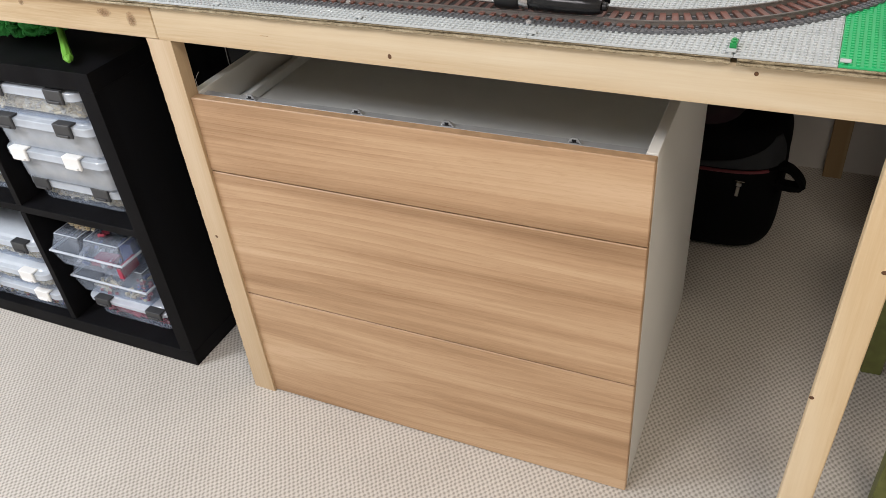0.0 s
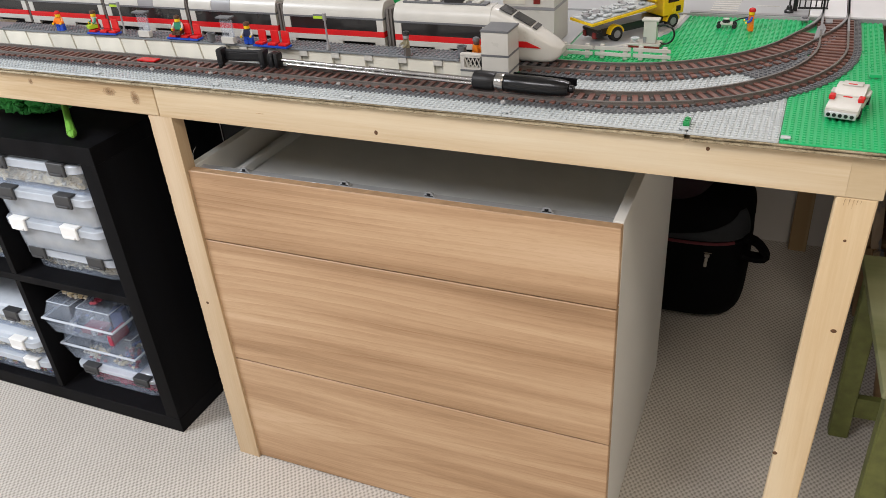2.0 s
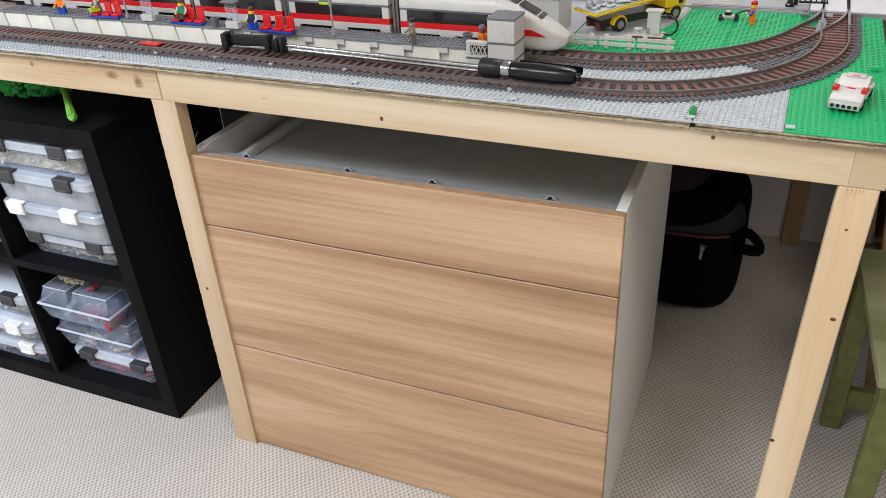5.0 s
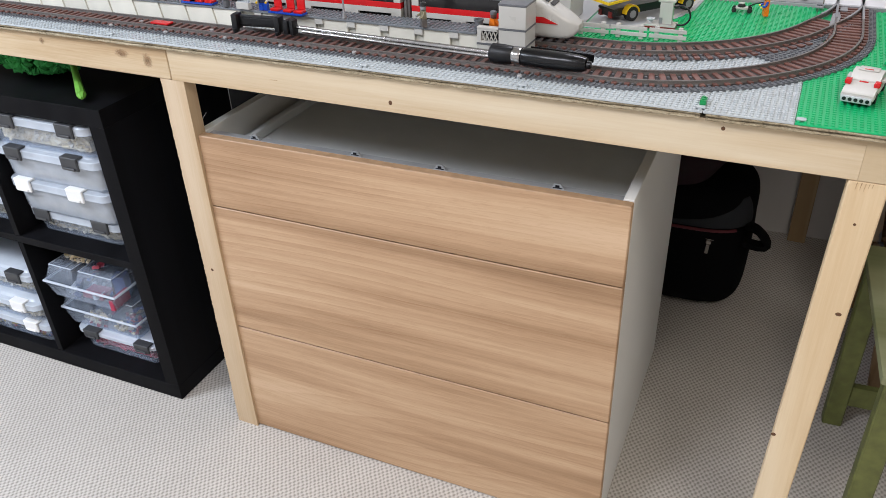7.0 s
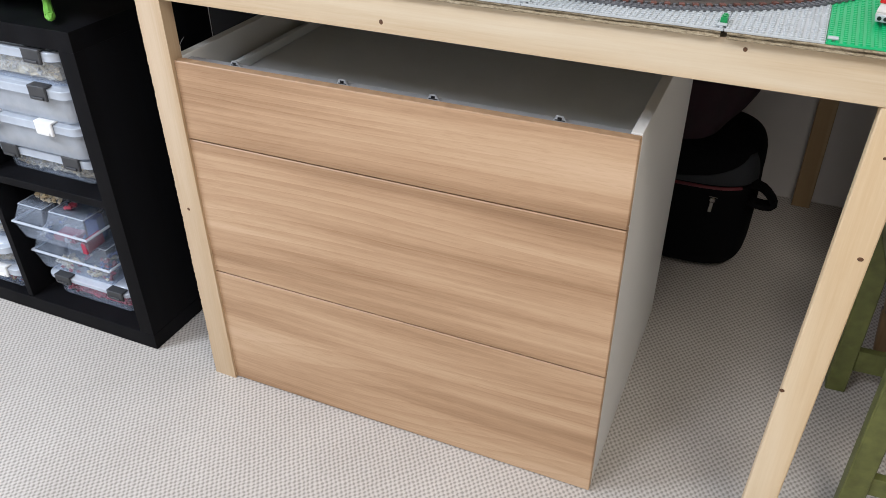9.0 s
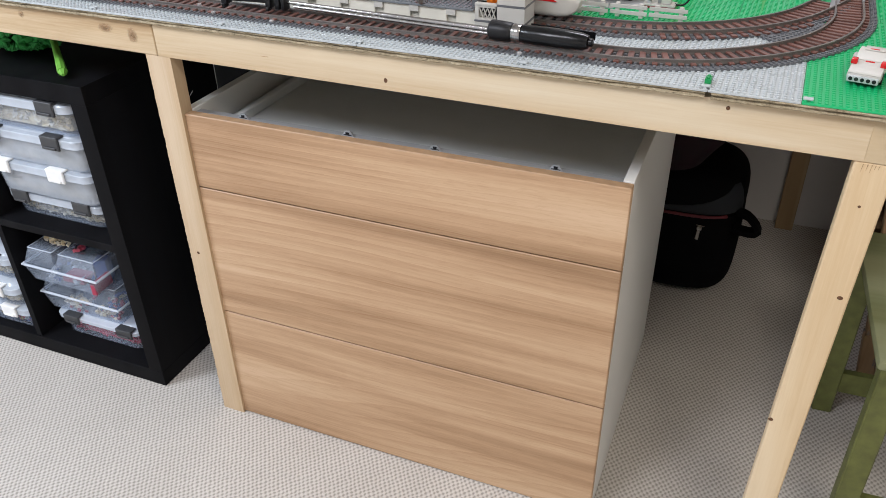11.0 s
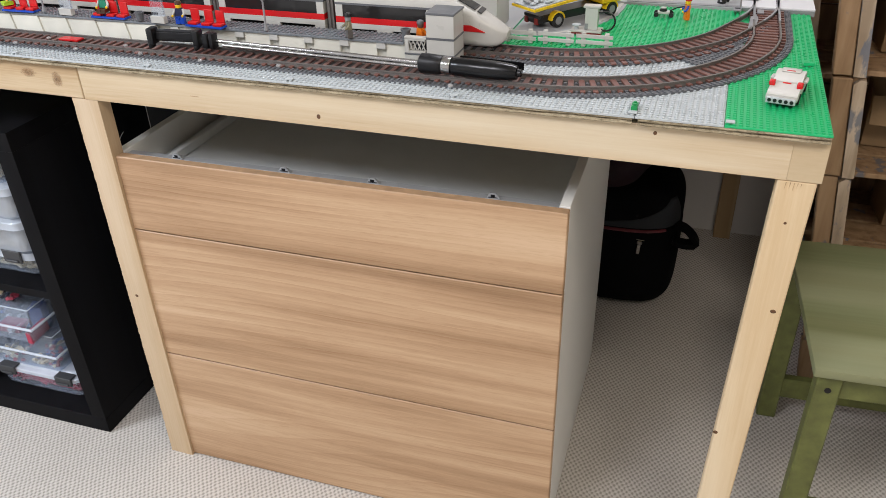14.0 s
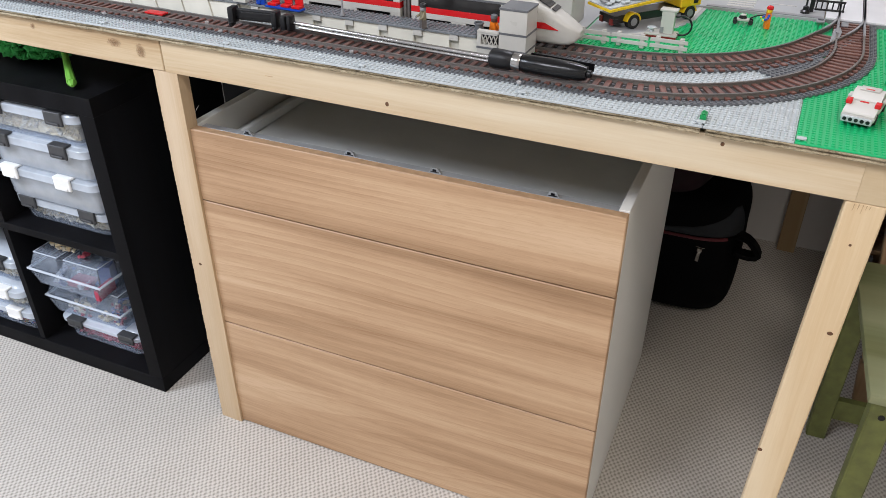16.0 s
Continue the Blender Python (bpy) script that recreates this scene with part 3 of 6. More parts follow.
part("end_beam", B((-0.0459, -0.002, 0.0003, 1.39, BEAM0, BEAM1), bevel=0.0002), PINE_END, tab, "planed pine beam, end grain to the front")
part("back_beam", B((-2.60, -0.046, 1.345, 1.39, BEAM0, BEAM1), bevel=0.0015), PINE_X, tab)
for u in (-0.75, -1.9):
    part("cross_beam", B((u, u + 0.045, 0.0456, 1.345, BEAM0, BEAM1), bevel=0.0015), PINE_Y, tab)
for u, v, w, d in ((-0.056, 0.001, 0.0495, 0.030), (-1.2205, 0.001, 0.055, 0.029), (-0.078, 1.358, 0.052, 0.044), (-2.55, 0.001, 0.052, 0.045), (-2.55, 1.33, 0.052, 0.045)):
    bm = B((u, u + w, v, v + d, FLOOR, BEAM0 - 0.0005), bevel=0.002)
    if -1.3 < u < -1.0:  # one edge of this leg is rough and torn
        bm.free()
        bm = bmesh.new()
        torn = [(u + 0.0007 * noise.noise((9.0 * z, 0.3, 1.7)) + 0.0012 * noise.noise((110.0 * z, 2.1, 0.4)), z) for z in np.linspace(BEAM0 - 0.0005, FLOOR, 240)]
        slab(bm, torn + [(u + w, FLOOR), (u + w, BEAM0 - 0.0005)], v, v + d, "Y")
        bmesh.ops.transform(bm, matrix=Matrix.Shear("XY", 4, (-0.006, 0.0)), verts=bm.verts)
        bmesh.ops.translate(bm, vec=(0.006 * BEAM0, 0, 0), verts=bm.verts)
    if u > -0.06:  # this leg stands a little out of plumb
        bmesh.ops.transform(bm, matrix=Matrix.Shear("XY", 4, (0.026, 0.0)), verts=bm.verts)
        bmesh.ops.translate(bm, vec=(-0.026 * BEAM0, 0, 0), verts=bm.verts)
    # each leg's pine carries the light or shade on it in its colour
    part("leg", bm, PINE_SHADED if -1.3 < u < -1.0 else (PINE_LIT if u > -0.06 else (PINE_DEEP_SHADE if v > 1 else PINE_Z)), tab, "square pine leg, resting on the carpet")


def ragged_board(u0, u1, v0, v1, z0, z1):
    """A particle board sheet whose sawn front edge is crumbled."""
    bm = B((u0, u1, v0 + 0.011, v1, z0, z1))
    nu, nz = int((u1 - u0) / 0.0035), 9
    grid = []
    for j in range(nz + 1):
        row = []
        for k in range(nu + 1):
            u, z = u0 + (u1 - u0) * k / nu, z0 + (z1 - z0) * j / nz
            back = 0.0 if 0 < j < nz else 0.0008
            crack = (j / nz - 0.52 - 0.10 * noise.noise((u * 14, 0.7, 2.0))) / 0.13
            dv = 0.0055 * math.exp(-crack * crack) * (0.75 + 0.5 * noise.noise((u * 40, 4.0, 1.0))) + (0.0008 if crack < 0 else 0.0)
            dv += 0.0012 * noise.noise((u * 60, z * 200, 3.0)) + 0.0016 * max(0.0, noise.noise((u * 170, z * 420, 8.0))) + 0.003 * max(0.0, noise.noise((u * 31, z * 90, 5.0)) - 0.25)
            row.append(bm.verts.new((u, v0 + dv + back, z)))
        grid.append(row)
    for low, high in zip(grid, grid[1:]):
        for k in range(nu):
            bm.faces.new((low[k], low[k + 1], high[k + 1], high[k]))
    for j, z in ((0, z0), (nz, z1)):
        a, b = bm.verts.new((u0, v0 + 0.011, z)), bm.verts.new((u1, v0 + 0.011, z))
        bm.faces.new([*grid[j], b, a])
    for k in (0, nu):
        a, b = bm.verts.new((grid[0][k].co.x, v0 + 0.011, z0)), bm.verts.new((grid[0][k].co.x, v0 + 0.011, z1))
        bm.faces.new([*[r[k] for r in grid], b, a])
    bmesh.ops.recalc_face_normals(bm, faces=bm.faces)
    return bm


part("board", ragged_board(-0.2455, -0.005, -0.012, 1.39, 0.8706, TOP), CHIP, tab, "raw particle board sheet")
part("board", ragged_board(-2.60, -0.2535, -0.010, 1.39, 0.8706, TOP), CHIP, tab, "raw particle board sheet")


def soft_stain(name, colour, amount):
    """A knot or stain that fades into the wood round it."""
    m, nt, b, add, link = nodes_of(name)
    tc = add("ShaderNodeTexCoord")
    mp = add("ShaderNodeMapping")
    mp.inputs["Location"].default_value = (-1.0, 0.0, -1.0)
    mp.inputs["Scale"].default_value = (2.0, 0.0, 2.0)
    link(tc.outputs["Generated"], mp.inputs["Vector"])
    far = add("ShaderNodeVectorMath", operation="LENGTH")
    link(mp.outputs[0], far.inputs[0])
    n = add("ShaderNodeTexNoise", Scale=160.0, Detail=4.0)
    link(tc.outputs["Object"], n.inputs["Vector"])
    sub = add("ShaderNodeMath", operation="MULTIPLY_ADD")
    sub.inputs[1].default_value = 0.7
    link(n.outputs["Fac"], sub.inputs[0])
    link(far.outputs["Value"], sub.inputs[2])
    fade = add("ShaderNodeMapRange", interpolation_type="SMOOTHSTEP")
    for k, v in (("From Min", 0.30), ("From Max", 1.30), ("To Min", amount), ("To Max", 0.0)):
        fade.inputs[k].default_value = v
    link(sub.outputs[0], fade.inputs["Value"])
    b.inputs["Base Color"].default_value = (*colour, 1)
    b.inputs["Roughness"].default_value = 0.7
    clear = add("ShaderNodeBsdfTransparent")
    mx = add("ShaderNodeMixShader")
    link(fade.outputs["Result"], mx.inputs[0])
    link(clear.outputs[0], mx.inputs[1])
    link(b.outputs[0], mx.inputs[2])
    link(mx.outputs[0], nt.nodes["Material Output"].inputs["Surface"])
    return m


KNOT_PALE = plain("pale_knot", (0.41, 0.275, 0.155), 0.7, vary=0.38, scale=240)
KNOT_SOFT = soft_stain("soft_knot", (0.30, 0.175, 0.085), 0.50)


def knot(x, y, z, r, tall=1.0):
    bm = bmesh.new()
    soft = r > 0.0042 and z > 0.7
    lathe(bm, (0, 0, 0), [(r, 0.0), (r * 0.8, 0.0006), (r * 0.3, 0.0008)], 20 if soft else 12, "Y")
    bmesh.ops.transform(bm, matrix=Matrix.Translation((x, y, z)) @ Matrix.Diagonal((1, -1, tall, 1)), verts=bm.verts)
    bmesh.ops.recalc_face_normals(bm, faces=bm.faces)
    part("knot", bm, KNOT_SOFT if soft else KNOT, tab, "brown knot in the pine")


for x, z, r, e in ((0.399, 0.8302, 0.0036, 1.2), (0.9125, 0.8612, 0.0030, 1.1), (-0.107, 0.8455, 0.0125, 1.25), (-0.168, 0.853, 0.0190, 0.50), (-0.373, 0.857, 0.0075, 1.0)):
    knot((x - 1.134), 0.0002, z - 0.003, r, e)
for x, z, w in ((0.165, 0.838, 0.016),):
    nick = B((x - 1.134, x - 1.134 + w, -0.0004, 0.0006, z, z + 0.0009))
    part("nick", nick, KNOT_PALE, tab, "thin brown nick in the pine")
for x, z, r, e in ((1.110, 0.600, 0.0045, 0.8), (1.067, 0.347, 0.0040, 0.9), (1.099, 0.7465, 0.0022, 1), (-0.062, 0.392, 0.0040, 0.9)):
    knot(x - 1.134, 0.0012, z, r, e)

for x, w, h in ((1.094, 0.0012, 0.010), (1.099, 0.0010, 0.013), (1.1035, 0.0009, 0.008), (1.0885, 0.0011, 0.012), (1.108, 0.0008, 0.006)):
    fibre = bmesh.new()
    slab(fibre, [(x - 1.134, BEAM0 - 0.0030), (x - 1.134 + w, BEAM0 - 0.0030), (x - 1.134 + w * 0.4 - 0.001, BEAM0 - 0.0030 - h)], 0.0005, 0.0014, "Y")
    part("torn_fibre", fibre, KNOT_PALE, tab, "torn brown fibre at the head of the leg")

# ---- the black shelf and its boxes ----
SX0, SX1, SH, SD = -0.985, -0.220, 0.738, 0.39
shelf = thing("cube_shelf", pose(0, 0.002, 0), "black cube shelf filled with plastic boxes, on the carpet", "shelf")
e = 0.039
part("top_panel", B((SX0, SX1, 0, SD, SH - e, SH), bevel=0.0005), BLACK_WOOD, shelf)
part("bottom_panel", B((SX0, SX1, 0, SD, -0.005, 0.036), bevel=0.0012), BLACK_WOOD, shelf)
part("side_panel", B((SX1 - e, SX1 - 0.0004, 0.0004, SD, 0.0365, SH - e - 0.0001), bevel=0.0003), BLACK_WOOD, shelf)
part("side_panel", B((SX0 + 0.0004, SX0 + e, 0.0004, SD, 0.0365, SH - e - 0.0001), bevel=0.0003), BLACK_WOOD, shelf)
part("divider", B((-0.611, -0.594, 0.003, SD, 0.0365, 0.3575), bevel=0.0008), BLACK_WOOD, shelf)
part("divider", B((-0.611, -0.594, 0.003, SD, 0.3775, SH - e - 0.0005), bevel=0.0008), BLACK_WOOD, shelf)
part("shelf_board", B((SX0 + e, SX1 - e, 0.003, SD, 0.358, 0.377), bevel=0.0008), BLACK_WOOD, shelf)

LEAN_X = -0.021  # the shelf leans a little
for ob in shelf.children:
    ob.data.transform(Matrix.Shear("XY", 4, (LEAN_X, 0.0)))

PALE_BITS = [plain("bit_tan", (0.74, 0.61, 0.38), 0.4), plain("bit_white", (0.80, 0.73, 0.56), 0.4), plain("bit_cream", (0.78, 0.67, 0.45), 0.4), plain("bit_grey", (0.60, 0.55, 0.44), 0.4)]
RED_BITS = [plain("bit_red", (0.46, 0.06, 0.10), 0.4), plain("bit_dark_red", (0.36, 0.03, 0.07), 0.4), plain("bit_rose", (0.36, 0.10, 0.14), 0.4)]
PINK_BITS = [plain("bit_raspberry", (0.66, 0.10, 0.16), 0.4), plain("bit_crimson", (0.60, 0.07, 0.12), 0.4)]
MIX_BITS = [plain("bit_blue", (0.05, 0.10, 0.30), 0.4), plain("bit_clear_grey", (0.55, 0.58, 0.62), 0.3), plain("bit_red_two", (0.40, 0.06, 0.06), 0.4), plain("bit_yellow", (0.55, 0.40, 0.10), 0.4)]


def toy_bits(x0, x1, y0, y1, z0, z1, mats, count, label, seed):
    """A loose heap of small toy bricks."""
    rnd = random.Random(seed)
    bm = bmesh.new()
    if count > 60:  # the packed middle of the heap
        box(bm, x0, x1, y0, y1, z0 - 0.006, z0 + (z1 - z0) * 0.88, bevel=0.004)
    for _ in range(count):
        s = (rnd.uniform(0.007, 0.019), rnd.uniform(0.005, 0.009), rnd.uniform(0.003, 0.008))
        p = (rnd.uniform(x0, x1), y0 + (y1 - y0) * rnd.random() ** 2.2, rnd.uniform(z0, z1))
        n0 = len(bm.faces)
        box(bm, -s[0] / 2, s[0] / 2, -s[1] / 2, s[1] / 2, -s[2] / 2, s[2] / 2,
            m=pose(*p, rnd.uniform(-50, 50), rnd.uniform(-50, 50), rnd.uniform(0, 180)))
        bm.faces.ensure_lookup_table()
        k = min(len(mats) - 1, int(rnd.random() * len(mats)))
        for f in bm.faces[n0:]:
            f.material_index = k
    ob = new("toy_bricks", mesh_of("toy_bricks", bm, mats))
    return tagged(ob, label, "toy bricks", kind="stuff")


def rounded(x0, x1, y0, y1, r, z, n=6):
    """A level rectangle with round corners, as a ring of points."""
    ring = []
    for cx, cy, a in ((x1 - r, y1 - r, 0), (x0 + r, y1 - r, 90), (x0 + r, y0 + r, 180), (x1 - r, y0 + r, 270)):
        ring += [(cx + r * math.cos(radians(a + 90 * k / n)), cy + r * math.sin(radians(a + 90 * k / n)), z) for k in range(n + 1)]
    return ring


def storage_case(x0, x1, y0, y1, z0, z1, latch, bits, seed, label, fill=0.7, lid_h=0.026, latch_at=(0.22, 0.80)):
    """A clear plastic case with a milky lid and two snap latches."""
    x0, x1 = x0 + LEAN_X * z0, x1 + LEAN_X * z0
    ob = thing("storage_case", pose(x0, y0, z0), label, "storage box", "storage boxes in the shelf")
    w, d, h = x1 - x0, y1 - y0, z1 - z0
    bm = bmesh.new()
    zt = h - lid_h
    # body: a thin shell with rounded corners, drawn in under the lid and at the foot
    shell = [rounded(inset, w - inset, inset, d - inset, 0.022, z) for inset, z in ((0.016, 0.0), (0.0135, 0.004), (0.010, zt), (0.0118, zt), (0.0150, 0.0055), (0.0170, 0.0022))]
    rings = [[bm.verts.new(p) for p in ring] for ring in shell]
    n = len(rings[0])
    for p, q in zip(rings, rings[1:]):
        for k in range(n):
            bm.faces.new((p[k], p[(k + 1) % n], q[(k + 1) % n], q[k]))
    bm.faces.new(rings[0][::-1])
    bm.faces.new(rings[-1])
    part("body", bm, TUB if bits and fill > 0.3 else HAZE, ob, "clear plastic body" if bits and fill > 0.3 else "hazy plastic body")
    bm = bmesh.new()
    rings = [[bm.verts.new(p) for p in rounded(i, w - i, i, d - i, 0.026, z)] for i, z in ((0.0015, zt + 0.0002), (0.0, zt + 0.0016), (0.0, h - 0.0090), (0.0015, h - 0.0072), (0.012, h - 0.0060), (0.0165, h - 0.0012), (0.0185, h))]
    for p, q in zip(rings, rings[1:]):
        for k in range(n):
            bm.faces.new((p[k], p[(k + 1) % n], q[(k + 1) % n], q[k]))
    bm.faces.new(rings[0][::-1])
    bm.faces.new(rings[-1])
    part("lid", bm, LID, ob, "milky translucent lid")
    for fx in latch_at:
        bm = bmesh.new()
        cx = w * fx
        box(bm, cx - 0.0235, cx + 0.0235, -0.006, 0.0, zt - 0.005, h - 0.003, bevel=0.0018)
        box(bm, cx - 0.0235, cx + 0.0235, -0.006, 0.016, h - 0.0058, h - 0.001, bevel=0.0012)
        box(bm, cx - 0.016, cx + 0.016, -0.009, -0.006, zt - 0.003, zt + 0.003, bevel=0.001)
        part("latch", bm, latch, ob, "snap latch")
    if bits:
        n = int(360 * w / 0.3)
        toy_bits(x0 + 0.030, x1 - 0.030, y0 + 0.0235, y0 + 0.12, z0 + 0.012, z0 + 0.006 + (zt - 0.012) * fill, bits, n, "heap of small loose toy bricks inside a clear case", seed)
    return ob


LATCH_GREY = plain("dark_grey_latch", (0.040, 0.041, 0.044), 0.45, vary=0.1)
case = "flat clear plastic case with milky lid and %s latches"
storage_case(-0.588, -0.304, 0.040, 0.30, 0.3775, 0.446, LATCH_GREY, PALE_BITS, 11, case % "black", 0.60, latch_at=(0.18, 0.80))
storage_case(-0.588, -0.291, 0.018, 0.28, 0.4465, 0.533, LATCH_WHITE, PALE_BITS, 12, case % "white", 0.30, latch_at=(0.18, 0.70))
storage_case(-0.588, -0.280, 0.010, 0.28, 0.5335, 0.616, LATCH_GREY, PALE_BITS, 13, case % "black", 0.20, latch_at=(0.22, 0.755))
storage_case(-0.588, -0.275, 0.004, 0.28, 0.6165, 0.696, LATCH_GREY, PALE_BITS, 14, case % "black", 0.80, latch_at=(0.28, 0.815))
storage_case(-0.564, -0.303, 0.036, 0.27, 0.0365, 0.106, LATCH_GREY, PINK_BITS, 15, case % "black", 1.0, lid_h=0.019, latch_at=(0.22, 0.84))
storage_case(-0.940, -0.622, 0.010, 0.28, 0.0365, 0.105, LATCH_WHITE, MIX_BITS, 16, case % "white", 0.8)
storage_case(-0.945, -0.630, 0.000, 0.28, 0.1055, 0.172, LATCH_WHITE, PALE_BITS, 17, case % "white", 0.5)
storage_case(-0.940, -0.640, 0.020, 0.28, 0.1725, 0.245, LATCH_GREY, PALE_BITS, 18, case % "black", 0.5)
storage_case(-0.940, -0.640, 0.040, 0.28, 0.3775, 0.455, LATCH_GREY, PALE_BITS, 19, case % "black", 0.5)
storage_case(-0.940, -0.650, 0.040, 0.28, 0.4555, 0.53, LATCH_GREY, PALE_BITS, 20, case % "black", 0.5)


def frustum(bm, low, high, z0, z1, floor=True):
    """A hollow shell between two level rectangles (x0, x1, y0, y1)."""
    def ring(q, z):
        return [bm.verts.new(p) for p in ((q[0], q[2], z), (q[1], q[2], z), (q[1], q[3], z), (q[0], q[3], z))]

    a, b = ring(low, z0), ring(high, z1)
    for k in range(4):
        bm.faces.new((a[k], a[(k + 1) % 4], b[(k + 1) % 4], b[k]))
    bm.faces.new(a[::-1] if floor else b)


def walls_thick(ob, th=0.0016):
    """Gives a shell its wall thickness."""
    md = ob.modifiers.new("wall", "SOLIDIFY")
    md.thickness, md.offset = th, -1.0
    return ob


def clear_tub(x0, x1, y0, y1, z0, rim, top, label):
    """A tapered clear tub under a raised lid in two halves."""
    x0, x1 = x0 + LEAN_X * z0, x1 + LEAN_X * z0
    w, d, r, h = x1 - x0, y1 - y0, rim - z0, top - z0
    ob = thing("clear_tub", pose(x0, y0, z0), label, "storage box", "storage boxes in the shelf")
    bm = bmesh.new()
    frustum(bm, (0.016, w - 0.016, 0.014, d - 0.014), (0.004, w - 0.004, 0.004, d - 0.004), 0.0005, r - 0.003)
    walls_thick(part("body", bm, TUB, ob, "clear tapered body"))
    # the rim's milky colour also gives the bright highlight line along it
    bm = bmesh.new()
    for q in ((0, w, 0, 0.006), (0, w, d - 0.006, d), (0, 0.006, 0.0062, d - 0.0062), (w - 0.006, w, 0.0062, d - 0.0062)):
        box(bm, *q, r - 0.0028, r + 0.003, bevel=0.0015)
    part("rim", bm, LID, ob, "milky rolled rim")
    for a, b in ((0.006, w * 0.43), (w * 0.43 + 0.002, w - 0.006)):
        bm = bmesh.new()
        frustum(bm, (a, b, 0.006, d - 0.006), (a + 0.010, b - 0.010, 0.020, d - 0.014), r + 0.0032, h, False)
        lid = walls_thick(part("lid", bm, TUB, ob, "raised clear lid half"))
        # thin milky strips paint the highlights on the lid's edges
        bm = bmesh.new()
        box(bm, a + 0.009, b - 0.009, 0.0185, 0.0215, h - 0.001, h + 0.0012, bevel=0.0006)
        box(bm, a + 0.0085, a + 0.0105, 0.0217, d - 0.015, h - 0.001, h + 0.0010, bevel=0.0005)
        box(bm, b - 0.0105, b - 0.0085, 0.0217, d - 0.015, h - 0.001, h + 0.0010, bevel=0.0005)
        part("lid_edge", bm, LID, lid, "milky strip painting the highlight along the lid edge")
    return ob


clear_tub(-0.586, -0.343, 0.034, 0.210, 0.1065, 0.157, 0.2020, "clear tapered tub with a raised lid and some toy bricks")
toy_bits(-0.555, -0.385, 0.055, 0.14, 0.112, 0.135, PALE_BITS + RED_BITS[1:2], 46, "loose toy bricks lying in a clear tub", 31)
toy_bits(-0.400, -0.375, 0.060, 0.16, 0.112, 0.165, RED_BITS[1:2] + MIX_BITS[:1], 40, "dark red toy bricks at the end of a clear tub", 34)
clear_tub(-0.585, -0.357, 0.011, 0.175, 0.2035, 0.250, 0.290, "clear tapered plastic tub with a raised two-part lid")
toy_bits(-0.555, -0.44, 0.035, 0.12, 0.210, 0.218, MIX_BITS[:2], 24, "few loose toy bricks lying in a clear tub", 32)
for x, y, z, q, rz, c in ((-0.383, 0.048, 0.2065, (0.012, 0.060, 0.030), 5, RED_BITS[1]), (-0.405, 0.085, 0.2065, (0.030, 0.030, 0.058), 20, MIX_BITS[0]), (-0.465, 0.060, 0.2065, (0.060, 0.040, 0.014), 4, RED_BITS[2])):
    solid("toy_brick_box", B((-q[0] / 2, q[0] / 2, -q[1] / 2, q[1] / 2, 0, q[2]), bevel=0.001), c, "small plain box of toy parts inside a clear tub", "toy box", pose(x + LEAN_X * z, y, z, 0, 0, rz))
toy_bits(-0.545, -0.475, 0.06, 0.13, 0.2960, 0.310, PALE_BITS, 60, "loose toy bricks on a clear tub lid", 33)
toy_bits(-0.452, -0.432, 0.05, 0.07, 0.2955, 0.300, RED_BITS[:1], 5, "few red toy bricks on a clear tub lid", 35)


# ---- the toy tree lying on the shelf ----
def toy_tree():
    FELT = plain("green_felt", (0.045, 0.32, 0.065), 0.9, vary=0.35, scale=60, bump=0.6, bump_scale=240)
    STEM = plain("lime_stem", (0.16, 0.42, 0.05), 0.55, vary=0.12, scale=60)
    ob = thing("toy_tree", pose(-0.335, 0.085, SH), "green toy tree with lime stem lying on the black shelf", "toy tree")
    bm = bmesh.new()
    a, b = Vector((-0.088, 0.050, 0.050)), Vector((0.041, -0.062, 0.0105))
    rod(bm, a, a.lerp(b, 0.70), 0.0058, 0.0078, 14, caps=True)
    rod(bm, a.lerp(b, 0.702), a.lerp(b, 0.93), 0.0084, 0.0096, 8)
    rod(bm, a.lerp(b, 0.932), b, 0.0090, 0.0030, 6)
    part("trunk", bm, STEM, ob, "lime green stem")
    rnd = random.Random(5)
    bm = bmesh.new()
    for _ in range(720):
        t1, t2 = rnd.uniform(0, 2 * math.pi), rnd.uniform(-1, 1)
        rr = (1 - t2 * t2) ** 0.5
        c = Vector((-0.190 + 0.115 * rr * math.cos(t1), 0.070 + 0.075 * rr * math.sin(t1), 0.046 + 0.040 * t2))
        s = rnd.uniform(0.005, 0.011)
        vs = bmesh.ops.create_icosphere(bm, subdivisions=1, radius=s)["verts"]
        bmesh.ops.transform(bm, matrix=Matrix.Translation(c) @ pose(0, 0, 0, rnd.uniform(0, 180), rnd.uniform(0, 180), 0) @ Matrix.Diagonal((1, 0.55, 1.25, 1)), verts=vs)
    part("crown", bm, FELT, ob, "fluffy green crown")


toy_tree()

